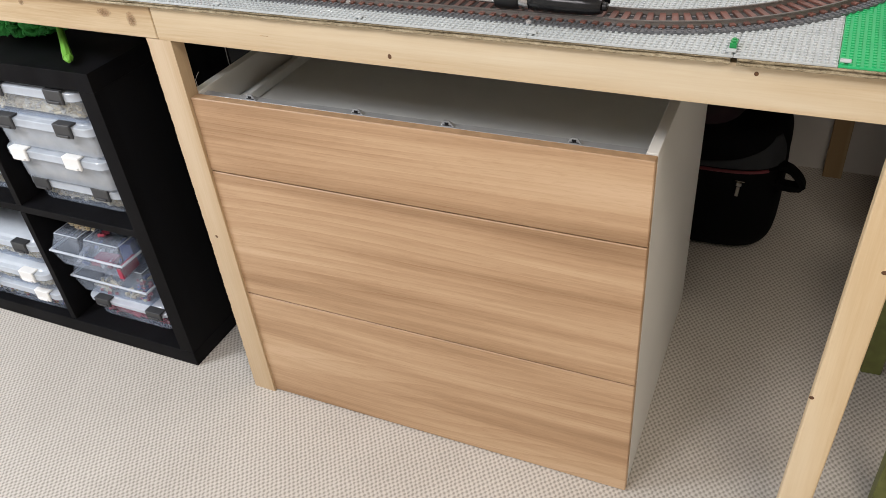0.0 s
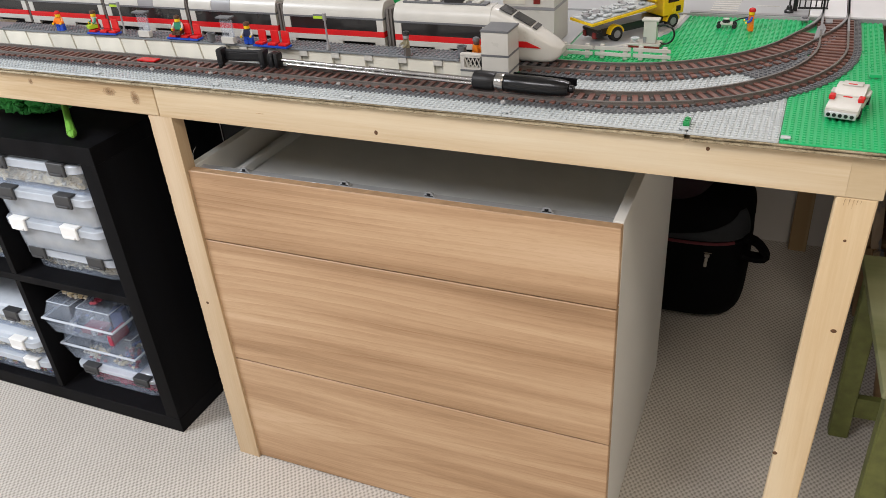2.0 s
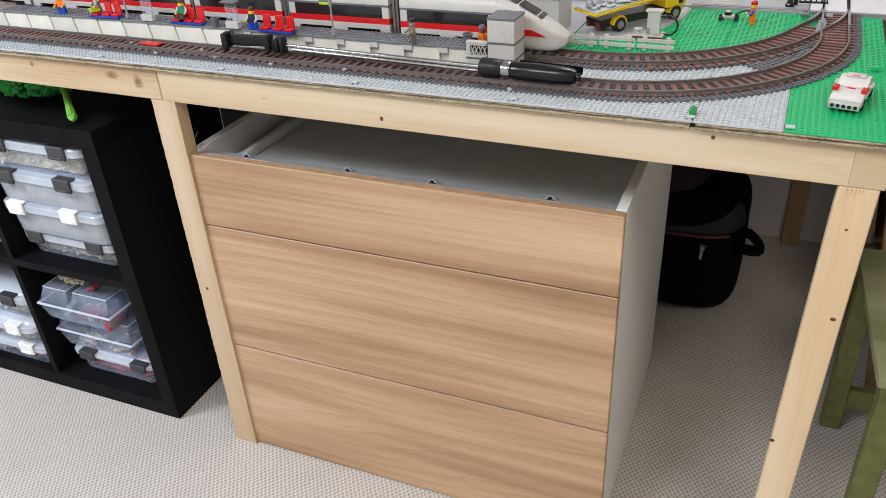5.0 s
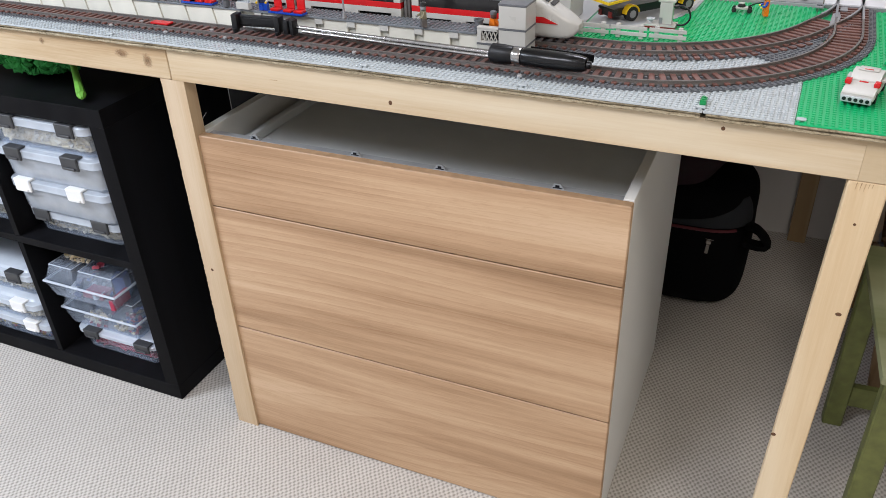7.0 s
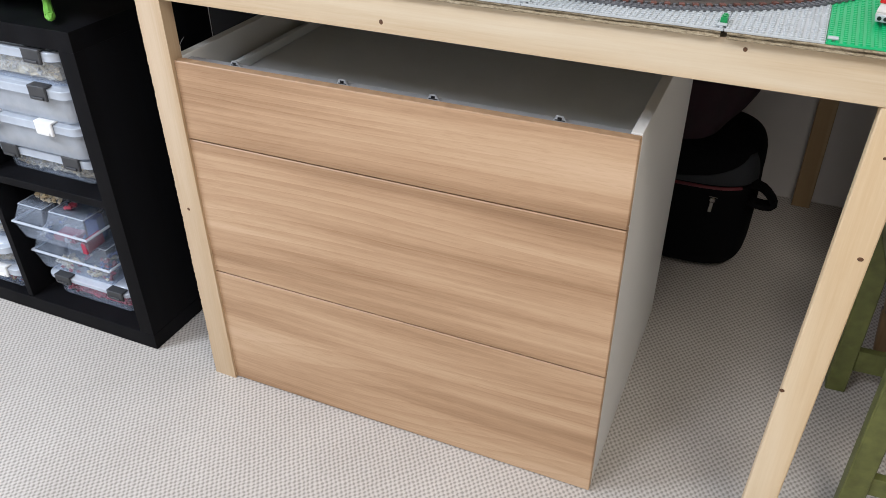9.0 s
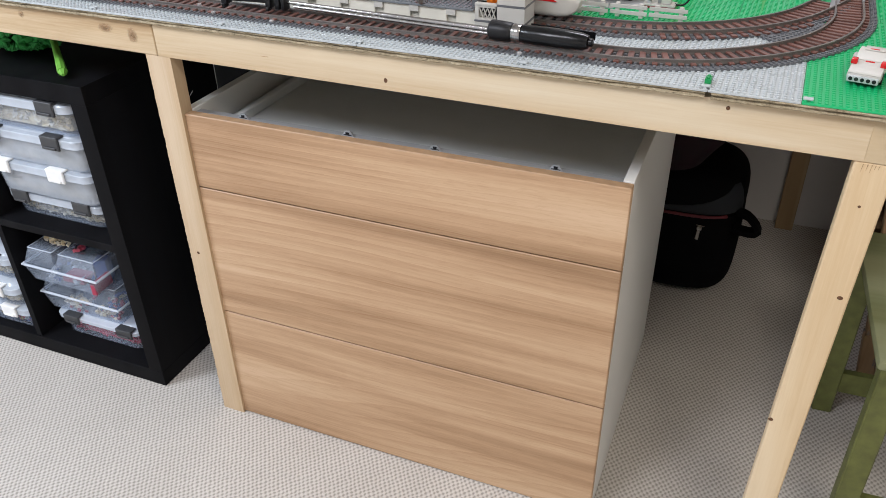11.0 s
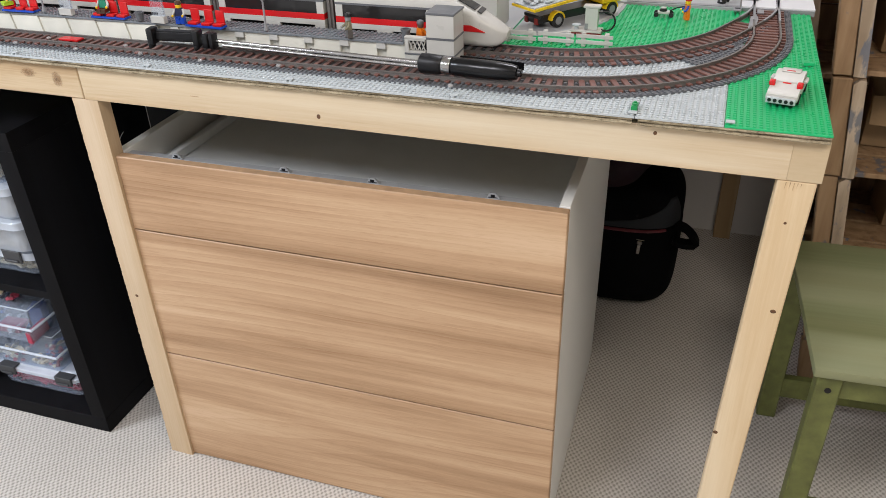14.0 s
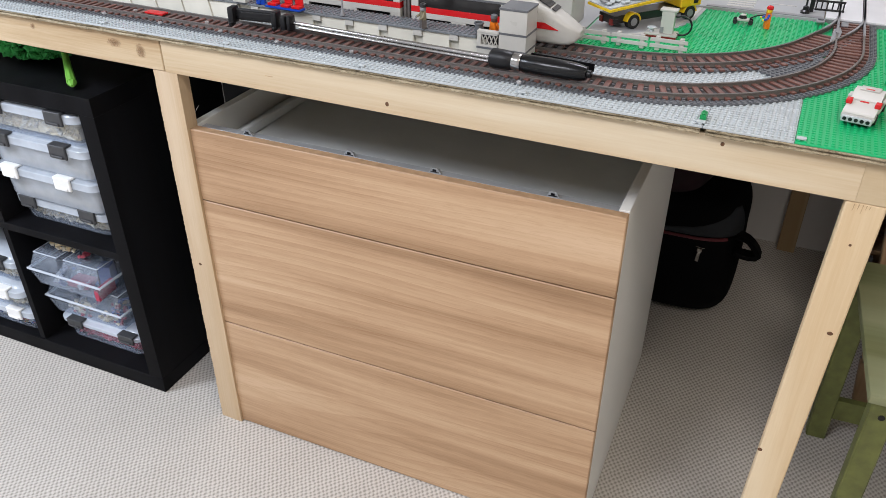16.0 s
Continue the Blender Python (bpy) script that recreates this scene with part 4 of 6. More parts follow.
# ---- the black bag behind the cabinet ----
def loft(bm, rows, n=56, power=3.2):
    """Rounded-rectangle rings: rows (cx, cy, z, half width, half depth), eased from row to row."""
    rings = []
    full = [Vector(r) for r in rows]
    rows = []
    for k in range(len(full) - 1):
        p0, p1, p2, p3 = full[max(0, k - 1)], full[k], full[k + 1], full[min(len(full) - 1, k + 2)]
        for j in range(4):
            t1 = j / 4
            rows.append(0.5 * (2 * p1 + (p2 - p0) * t1 + (2 * p0 - 5 * p1 + 4 * p2 - p3) * t1 ** 2 + (3 * p1 - p0 - 3 * p2 + p3) * t1 ** 3))
    rows.append(full[-1])
    for cx, cy, z, a, b in rows:
        ring = []
        for k in range(n):
            c, s = math.cos(2 * math.pi * k / n), math.sin(2 * math.pi * k / n)
            ring.append(bm.verts.new((cx + a * math.copysign(abs(c) ** (2 / power), c), cy + b * math.copysign(abs(s) ** (2 / power), s), z)))
        rings.append(ring)
    for p, q in zip(rings, rings[1:]):
        for k in range(n):
            bm.faces.new((p[k], p[(k + 1) % n], q[(k + 1) % n], q[k]))
    bm.faces.new(rings[0][::-1])
    bm.faces.new(rings[-1])


bag = thing("cooler_bag", pose(0.80, 0.942, -0.005), "black nylon bag with dark red piping, standing under the table", "bag")
bm = bmesh.new()
loft(bm, [(0, 0, 0.0, 0.10, 0.06), (0, 0, 0.006, 0.135, 0.09), (0, 0, 0.03, 0.162, 0.125), (0, 0, 0.08, 0.176, 0.148), (0, 0, 0.20, 0.180, 0.155), (0, 0, 0.262, 0.178, 0.155)])
part("body", bm, NYLON, bag)
bm = bmesh.new()
tube(bm, [(0.1795 * math.copysign(abs(math.cos(a)) ** 0.625, math.cos(a)), 0.1565 * -abs(math.sin(a)) ** 0.625, 0.266) for a in np.linspace(radians(182), radians(312), 36)], 0.0042, 8)
part("piping", bm, RED_TRIM, bag, "dark red piping")
COVER = [(0, 0, 0.270, 0.177, 0.154), (0, 0.002, 0.30, 0.178, 0.151), (-0.001, 0.004, 0.325, 0.175, 0.146), (-0.004, 0.006, 0.346, 0.167, 0.136), (-0.010, 0.008, 0.361, 0.151, 0.121), (-0.020, 0.010, 0.371, 0.120, 0.095), (-0.030, 0.010, 0.375, 0.070, 0.060)]
bm = bmesh.new()
loft(bm, COVER)
part("top_cover", bm, NYLON, bag, "black nylon cover")
# a crescent of grey mesh on the cover, its far end narrowing upwards
bm = bmesh.new()
patch = []
for j in range(11):
    f = j / 10
    z = 0.2725 + 0.070 * f
    k = max(i for i in range(len(COVER) - 1) if COVER[i][2] <= z)
    p, q = Vector(COVER[k]), Vector(COVER[k + 1])
    cx, cy, _, hw, hd = p.lerp(q, (z - p[2]) / (q[2] - p[2]))
    row = []
    for i in range(15):
        ang = radians((-112 + 74 * f ** 0.75) * (1 - i / 14) + (-20 - 6 * f) * i / 14)
        c, sn = math.cos(ang), math.sin(ang)
        row.append(bm.verts.new((cx + (hw + 0.002) * abs(c) ** 0.625 * math.copysign(1, c), cy - (hd + 0.002) * abs(sn) ** 0.625, z)))
    patch.append(row)
for p, q in zip(patch, patch[1:]):
    for i in range(14):
        bm.faces.new((p[i], p[i + 1], q[i + 1], q[i]))
walls_thick(part("mesh_panel", bm, NYLON_GREY, bag, "dark grey mesh panel"), 0.0012)
bm = bmesh.new()
box(bm, -0.0065, 0.0065, -0.006, 0.0, 0.004, 0.016, bevel=0.002, m=pose(0.079, -0.156, 0.226, 0, 4, 0))
box(bm, -0.0042, 0.0042, -0.0042, -0.001, -0.025, 0.0035, bevel=0.0012, m=pose(0.079, -0.156, 0.226, 0, 4, 0))
box(bm, -0.010, 0.012, -0.003, -0.001, 0.0162, 0.0185, bevel=0.0008, m=pose(0.079, -0.156, 0.226, 0, 4, 0))
part("zip_pull", bm, CHROME, bag, "steel zip pull")
bm = bmesh.new()
loop = [(0.160, -0.10, 0.270), (0.176, -0.108, 0.272), (0.190, -0.115, 0.270), (0.202, -0.122, 0.263), (0.213, -0.126, 0.252), (0.220, -0.128, 0.241), (0.213, -0.128, 0.234), (0.196, -0.127, 0.231), (0.178, -0.124, 0.231), (0.160, -0.12, 0.236)]
rows = []
for k, p in enumerate(loop):
    p0, p1 = Vector(loop[max(0, k - 1)]), Vector(loop[min(len(loop) - 1, k + 1)])
    d = (p1 - p0).normalized()
    nrm = Vector((-d.z, 0, d.x))
    rows.append([bm.verts.new(Vector(p) + nrm * a + Vector((0, w, 0))) for a, w in ((-0.0065, -0.017), (-0.0065, 0.017), (0.0065, 0.017), (0.0065, -0.017))])
for r, s in zip(rows, rows[1:]):
    for k in range(4):
        bm.faces.new((r[k], r[(k + 1) % 4], s[(k + 1) % 4], s[k]))
bm.faces.new(rows[0][::-1])
bm.faces.new(rows[-1])
bmesh.ops.recalc_face_normals(bm, faces=bm.faces)
part("carry_strap", bm, NYLON, bag, "black webbing side strap")
MAROON = plain("maroon_cloth", (0.013, 0.0025, 0.006), 0.9, vary=0.3, scale=30, bump=0.4, bump_scale=90)
bm = bmesh.new()
loft(bm, [(-0.035, -0.050, 0.345, 0.07, 0.06), (-0.035, -0.055, 0.352, 0.10, 0.08), (-0.024, -0.052, 0.40, 0.122, 0.092), (0.004, -0.035, 0.45, 0.135, 0.098), (0.018, -0.012, 0.50, 0.140, 0.104), (0.020, 0, 0.56, 0.140, 0.105), (0, 0.01, 0.62, 0.12, 0.088), (0, 0, 0.66, 0.06, 0.05)], 40, 2.6)
for v in bm.verts:  # soft folds down the cloth
    v.co += Vector((1, 1, 0)) * 0.005 * noise.noise((v.co.x * 22, v.co.y * 22, v.co.z * 5))
solid("cloth_pouch", bm, MAROON, "dark maroon cloth pouch lying on the black bag", "pouch", pose(0.78, 0.962, 0.0))

# ---- the green stool ----
stool = thing("wooden_stool", pose(1.211, 0.092, 0, 0, 0, 2.4), "olive green stained wooden stool beside the table", "stool")
SW, SDP, SZ = 0.36, 0.415, 0.446
part("seat", B((-0.006, SW + 0.006, -0.006, SDP + 0.006, SZ - 0.018, SZ), bevel=0.004, seg=2), GREEN_PAINT, stool)
for lx in (0.004, SW - 0.044):
    for ly in (0.004, SDP - 0.034):
        part("leg", B((lx, lx + 0.040, ly, ly + 0.030, -0.005, SZ - 0.0185), bevel=0.003), GREEN_DARK, stool)
for ly in (0.010, SDP - 0.028):
    part("apron", B((0.0445, SW - 0.0445, ly, ly + 0.018, SZ - 0.066, SZ - 0.0185), bevel=0.001), GREEN_DARK, stool)
part("apron", B((0.012, 0.030, 0.0345, SDP - 0.0345, SZ - 0.066, SZ - 0.0185), bevel=0.001), GREEN_DARK, stool)
part("apron", B((SW - 0.030, SW - 0.012, 0.0345, SDP - 0.0345, SZ - 0.066, SZ - 0.0185), bevel=0.001), GREEN_DARK, stool)
part("stretcher", B((0.0445, SW - 0.0445, SDP - 0.028, SDP - 0.010, 0.055, 0.108), bevel=0.001), GREEN_DARK, stool)
part("stretcher", B((0.0445, SW - 0.0445, 0.010, 0.028, 0.088, 0.128), bevel=0.001), GREEN_DARK, stool)
for lx in (0.024, SW - 0.024):
    bm = bmesh.new()
    lathe(bm, (0, 0, 0), [(0.0055, 0.0), (0.0055, 0.001), (0.003, 0.0012)], 12, "Y")
    bmesh.ops.transform(bm, matrix=Matrix.Translation((lx, 0.0038, SZ - 0.048)) @ Matrix.Diagonal((1, -1, 1, 1)), verts=bm.verts)
    bmesh.ops.recalc_face_normals(bm, faces=bm.faces)
    part("screw_cap", bm, LATCH_BLACK, stool, "dark screw cap")


# ---- crates with cardboard ----
def crate(x, y, z, w, d, h, turn, label, back=True):
    ob = thing("wooden_crate", pose(x, y, z, 0, 0, turn), label, "crate", "stacked crates")
    th, wide = 0.025, 0.036
    hh = (h - 0.006) / 2
    for sx in (0.0, w - th):
        part("side_plank", B((sx, sx + th, 0.0145, d, 0.0, h - 0.002), bevel=0.003, seg=2), PLANK, ob, "smooth brown plank with a few blue stains")
        out = sx - wide if sx == 0.0 else sx + th
        part("corner_post", B((out + 0.0003, out + wide - 0.0003, 0.006, 0.040, 0.0, h - 0.002), bevel=0.002), PLANK, ob, "smooth brown corner post with blue stains")
        bm = bmesh.new()
        slab(bm, [(sx + 0.001, 0.0), (sx + th - 0.001, 0.0), (sx + th - 0.001, h - 0.004), (sx + th * 0.55, h - 0.002), (sx + 0.001, h - 0.012)], 0.0, 0.014, "Y")
        part("corner_strip", bm, STRIP, ob, "greyed strip with flaking blue paint")
    for k in range(2 if back else 0):
        part("back_plank", B((th + 0.0005, w - th - 0.0005, d - 0.014, d, k * (hh + 0.004), k * (hh + 0.004) + hh), bevel=0.0015), PLANK, ob)
    for k in range(3):
        part("floor_plank", B((th + 0.0005, w - th - 0.0005, 0.01 + k * 0.1, 0.10 + k * 0.1, 0.001, 0.012), bevel=0.001), PLANK, ob)
    for piece in ob.children:  # the old crates lean
        piece.data.transform(Matrix.Shear("XY", 4, (-0.11, 0.0)))
    return ob


def carton(x, y, z, w, d, h, turn, label, flap=False):
    ob = thing("cardboard_box", pose(x, y, z, 0, 0, turn), label, "cardboard box")
    bm = bmesh.new()
    th = 0.004
    box(bm, 0, w, 0, th, 0, h, bevel=0.001)
    box(bm, 0, w, d - th, d, 0, h, bevel=0.001)
    box(bm, 0, th, th, d - th, 0, h)
    box(bm, w - th, w, th, d - th, 0, h)
    box(bm, th, w - th, th, d - th, 0, th)
    part("body", bm, CARDBOARD, ob)
    fl = 46 if flap else 4
    bm = bmesh.new()
    box(bm, 0.002, w - 0.002, -d * 0.45, 0.0, -0.0035, 0.0, bevel=0.0008, m=pose(0, 0.002, h + 0.003, fl if flap else 180 - fl, 0, 0))
    part("flap", bm, CARDBOARD, ob, "cardboard flap")
    return ob


lab = "old brown stacked wooden crate with flaking blue paint"
for k, (z, dx) in enumerate(((-0.005, 0.0), (0.124, 0.003), (0.336, -0.002), (0.548, 0.002), (0.760, 0.0), (0.972, -0.004))):
    crate(1.331 - 0.11 * z + dx, 0.615 - 0.004 * (k % 2), z, 0.50, 0.33, 0.127 if k == 0 else 0.210, -1.0 + 0.6 * (k % 2), lab, back=k > 3)
for k, (z, dx) in enumerate(((-0.005, 0.02), (0.212, 0.012), (0.424, 0.006), (0.636, 0.0), (0.848, -0.004))):
    crate(1.272 - 0.11 * z + dx, 0.965, z, 0.50, 0.32, 0.215 if k == 0 else 0.210, 0.4, lab)
carton(1.310, 0.745, 0.775, 0.40, 0.18, 0.165, 1, "plain brown cardboard box inside a crate")
carton(1.322, 0.765, 0.563, 0.30, 0.15, 0.110, -6, "opened brown cardboard box inside a crate", True)
carton(1.420, 0.805, 0.351, 0.28, 0.12, 0.130, 5, "plain brown cardboard box inside a crate")
carton(1.360, 0.785, 0.139, 0.34, 0.14, 0.13, -3, "plain brown cardboard box inside a crate")

# ---- pale strands of cord beside the drawer cabinet ----
CORD = plain("pale_cord", (0.55, 0.53, 0.50), 0.6)
bm = bmesh.new()
tube(bm, [(-0.1585, 0.300, 0.742), (-0.1600, 0.301, 0.700), (-0.1590, 0.300, 0.660), (-0.1560, 0.298, 0.600), (-0.1610, 0.300, 0.480), (-0.1580, 0.300, 0.300), (-0.1500, 0.296, -0.0040)], 0.0008, 6)
solid("cord", bm, CORD, "thin pale cord hanging down behind the drawer cabinet", "cord")
bm = bmesh.new()
tube(bm, [(-0.0330, 0.060, -0.0045), (-0.0338, 0.060, 0.4), (-0.0335, 0.060, 0.7240), (-0.0290, 0.060, 0.7310), (-0.0215, 0.060, 0.7400)], 0.0004, 6)
solid("cord", bm, CORD, "short frayed cord end beside the table leg", "cord")

# ---- the toy railway layout on the table ----
S = 0.00823  # stud pitch
PL, BR = 0.0033, 0.0099  # plate and brick heights
Z0 = TOP + 0.0034


def on_table(u, v, z=Z0, rz=0.0):
    return AT @ pose(u, v, z, 0, 0, rz)


def at_world(x, y, z=Z0, rz=0.0):
    return K @ pose(x, y, z, 0, 0, rz + YAW)


R40 = 0.331
C1, C2 = (-0.4125, 0.4007), (-0.4450, 0.5350)
G = 0.0215  # half the gauge


def path_outer():
    p = [(-2.3 + k * 0.1, C1[1] - R40) for k in range(19)] + [(C1[0] + R40 * math.sin(a), C1[1] - R40 * math.cos(a)) for a in np.linspace(0, math.pi / 2, 41)]
    return p + [(C1[0] + R40, C1[1] + 0.1 * k) for k in range(1, 9)]


def path_inner():
    p = [(-2.3 + k * 0.1, C2[1] - R40) for k in range(19)] + [(C2[0] + R40 * math.sin(a), C2[1] - R40 * math.cos(a)) for a in np.linspace(0, radians(67.5), 31)]
    x, y = p[-1]
    h = radians(67.5)
    p += [(x + d * math.cos(h), y + d * math.sin(h)) for d in (0.042, 0.084)]
    x, y = p[-1]
    r = R40
    cx, cy = x - r * math.sin(h), y + r * math.cos(h)
    p += [(cx + r * math.sin(a), cy - r * math.cos(a)) for a in np.linspace(h, math.pi / 2, 8)[1:]]
    return p + [(p[-1][0], p[-1][1] + 0.1 * k) for k in (1, 2)]


def along(path, step, start=0.0):
    """Points, headings and lengths at even steps along a path."""
    out, left, run = [], start, 0.0
    for (x0, y0), (x1, y1) in zip(path, path[1:]):
        d = math.hypot(x1 - x0, y1 - y0)
        while left <= d:
            f = left / d
            out.append((x0 + (x1 - x0) * f, y0 + (y1 - y0) * f, math.atan2(y1 - y0, x1 - x0), run + left))
            left += step
        left -= d
        run += d
    return out


OUTER, INNER = path_outer(), path_inner()
OUT_FINE, INN_FINE = np.array([p[:2] for p in along(OUTER, 0.01)]), np.array([p[:2] for p in along(INNER, 0.01)])


def near_track(u, v, reach):
    p = np.array((u, v))
    return min(np.hypot(*(OUT_FINE - p).T).min(), np.hypot(*(INN_FINE - p).T).min()) < reach


ROAD_EDGE = [(-0.51, 0.318), (-0.455, 0.322), (-0.415, 0.345), (-0.385, 0.385), (-0.362, 0.43), (-0.345, 0.48), (-0.338, 0.575), (-0.51, 0.575)]


def on_road(u, v):
    inside = False
    for (x0, y0), (x1, y1) in zip(ROAD_EDGE, ROAD_EDGE[1:] + ROAD_EDGE[:1]):
        if (y0 > v) != (y1 > v) and u < x0 + (v - y0) / (y1 - y0) * (x1 - x0):
            inside = not inside
    return inside


def baseplate(u0, nu, v0, nv, mat, label, hidden=None):
    ob = thing("baseplate", on_table(u0, v0, TOP + 0.0003), label, "toy baseplate", "baseplates on the table")
    part("plate", B((0.0003, nu * S - 0.0003, 0.0003, nv * S - 0.0003, 0, Z0 - TOP - 0.0003), bevel=0.0004), mat, ob)
    spots = []
    for j in range(nv):
        for i in range(nu):
            u, v = u0 + (i + 0.5) * S, v0 + (j + 0.5) * S
            if near_track(u, v, 0.026) or (hidden and hidden(u, v)):
                continue
            spots.append(((i + 0.5) * S, (j + 0.5) * S, Z0 - TOP - 0.0003))
    stud_part(spots, mat, ob)
    return ob


V0 = -0.0115
grey_lab, green_lab = "light grey studded toy baseplate along the table edge", "bright green studded toy baseplate"
SEAM = -0.2502
under = lambda u, v: 0.13 < v < 0.225 and u < -0.55
for k in range(6):
    baseplate(SEAM - (k + 1) * 32 * S, 32, V0, 32, LIGHT_GREY, grey_lab, under)
baseplate(SEAM, 14, V0, 32, LIGHT_GREY, grey_lab)
V1 = V0 + 32 * S
baseplate(SEAM + 14 * S, 16, V0, 32, GREEN, green_lab)
baseplate(SEAM + 14 * S, 16, V1, 39, GREEN, green_lab)
baseplate(SEAM - 32 * S, 32, V1, 39, GREEN, green_lab, on_road)
baseplate(SEAM, 14, V1, 39, GREEN, green_lab)
V2 = V1 + 39 * S


BED = abs_plastic("dark_bed_plastic", (0.026, 0.022, 0.020), 0.5)


def track(name, path, label, tie_until, top, wide_from, studs_to):
    ob = thing(name, AT, label, "toy track", "toy railway tracks")
    z1 = Z0 + PL
    short = [p for p in along(path, 0.012) if p[3] <= tie_until]
    bm = bmesh.new()
    sweep(bm, [p[:2] for p in short], [(-0.0428, Z0 + 0.0002), (0.0285, Z0 + 0.0002), (0.0285, z1), (-0.0428, z1)])
    part("ballast", bm, DARK_GREY, ob, "dark grey studded ballast strip")
    bm = bmesh.new()
    sweep(bm, [p[:2] for p in short], [(-0.0300, z1 + 0.0001), (0.0280, z1 + 0.0001), (0.0280, z1 + 0.0004), (-0.0300, z1 + 0.0004)])
    part("bed", bm, BED, ob, "dark brown bed under the ties")
    for s in (-G, G):
        bm = bmesh.new()
        sweep(bm, path, [(s - 0.0022, z1 - 0.0002), (s + 0.0022, z1 - 0.0002), (s + 0.0012, z1 + 0.0028), (s + 0.0011, top - 0.0022), (s + 0.0018, top - 0.0016), (s + 0.0016, top), (s - 0.0016, top), (s - 0.0018, top - 0.0016), (s - 0.0011, top - 0.0022), (s - 0.0012, z1 + 0.0028)])
        part("rail", bm, RAIL_GREY, ob, "dark grey rail")
    # ballast studs, two rows outside the outer rail
    spots = []
    for a in (-0.0401, -0.0342):
        for x, y, h, run in along(path, S, 0.003):
            if run <= tie_until:
                spots.append((x - math.sin(h) * a, y + math.cos(h) * a, z1))
    # pairs of studs between the ties at the start of the bend
    for x, y, h, run in along(path, 2 * S, S + 0.004):
        if wide_from < run <= studs_to:
            for a in (-0.0268, -0.0085, 0.0085):
                spots.append((x - math.sin(h) * a, y + math.cos(h) * a, z1 + 0.0003))
    stud_part(spots, DARK_GREY, ob, 0.0023, 0.0019)
    # ties, with wider middles at the bend
    ties = []
    for mid, end in ((0.0036, 0.0036), (0.0043, 0.0038), (0.0039, 0.0037)):
        bm = B((-mid, mid, -0.0186, 0.0186, -0.0003, 0.0030), (-end, end, -0.0305, -0.0188, -0.0003, 0.0030), (-end, end, 0.0188, 0.0285, -0.0003, 0.0030), bevel=0.0005)
        ties.append(mesh_of("tie", bm, BROWN))
    for x, y, h, run in along(path, 2 * S, 0.004):
        if 0.55 < run <= tie_until - 0.005:
            share("tie", ties[0 if run < wide_from else (1 if run < studs_to else 2)], ob, pose(x, y, z1, 0, 0, math.degrees(h)))
    return ob


# dark plates in the narrow end of the gap between the two tracks
def gap_edge(a):
    """The outer track's inner edge and, on the same ray, the inner track's outer edge."""
    s, c = math.sin(a), -math.cos(a)
    far = R40 - 0.0295
    r = far
    while r > 0.2 and math.hypot(C1[0] + r * s - C2[0], C1[1] + r * c - C2[1]) > R40 + 0.0436:
        r -= 0.0005
    return (C1[0] + far * s, C1[1] + far * c), (C1[0] + r * s, C1[1] + r * c), far - r


GAP = [gap_edge(radians(k)) for k in range(52, 86, 2)]
GAP = [g for g in GAP if g[2] > 0.001]
infill = thing("infill_plate", on_table(0, 0, Z0), "dark grey toy plates filling the gap between two tracks", "toy plate")
bm = bmesh.new()
slab(bm, [g[0] for g in GAP] + [g[1] for g in GAP[::-1]], 0.0003, 0.0031)
part("plate", bm, DARK_GREY, infill)
stud_part([(*(Vector(g[0]).lerp(Vector(g[1]), (j + 0.5) * S / g[2])), 0.0031) for g in GAP for j in range(int(g[2] / S))], DARK_GREY, infill)
track("toy_railway_track", OUTER, "toy railway track, brown ties, dark grey rails, along the table edge", 2.79, Z0 + 0.0108, 1.76, 2.04)
track("toy_railway_track", INNER, "toy railway track, brown ties, dark grey rails, beside the platform", 2.325, Z0 + 0.0106, 1.76, 2.02)
tie_end = mesh_of("tie_end", B((-0.0042, 0.0042, -0.0455, -0.0345, 0.0, 0.0030), bevel=0.0005), BROWN)
for x, y, h, run in along(INNER, 2 * S, 0.004):
    if 1.93 < run < 2.19:
        share("tie_end", tie_end, infill, pose(x, y, 0.0033, 0, 0, math.degrees(h)))
switch = thing("track_switch", on_table(0, 0, Z0 + PL + 0.0032), "grey plastic track switch where the two toy tracks meet", "toy track")
bm = bmesh.new()
slab(bm, [(-0.113, 0.425), (-0.107, 0.423), (-0.099, 0.455), (-0.0955, 0.49), (-0.099, 0.52), (-0.109, 0.505)], 0.0, 0.0030)
part("frog_plate", bm, SWITCH_GREY, switch)
for path in (OUTER, INNER):
    far = [q for q in (p[:2] for p in along(path, 0.012)) if q[1] > 0.475 and q[0] > -0.22]
    for g in (-G, G):
        bm = bmesh.new()
        sweep(bm, far, [(g - 0.0020, 0.0022), (g + 0.0020, 0.0022), (g + 0.0019, 0.0050), (g - 0.0019, 0.0050)])
        part("rail_top", bm, SWITCH_GREY, switch, "mid grey rail")
part("lever_plate", B((-0.140, -0.126, 0.545, 0.570, 0.0, 0.0026), bevel=0.0006), SWITCH_GREY, switch)
part("lever_plate", B((-0.098, -0.086, 0.535, 0.560, 0.0, 0.0026), bevel=0.0006), SWITCH_GREY, switch)
bm = bmesh.new()
lathe(bm, (-0.133, 0.558, 0.0026), [(0.005, 0), (0.005, 0.002), (0.003, 0.002)], 12)
part("switch_knob", bm, DARK_GREY, switch)

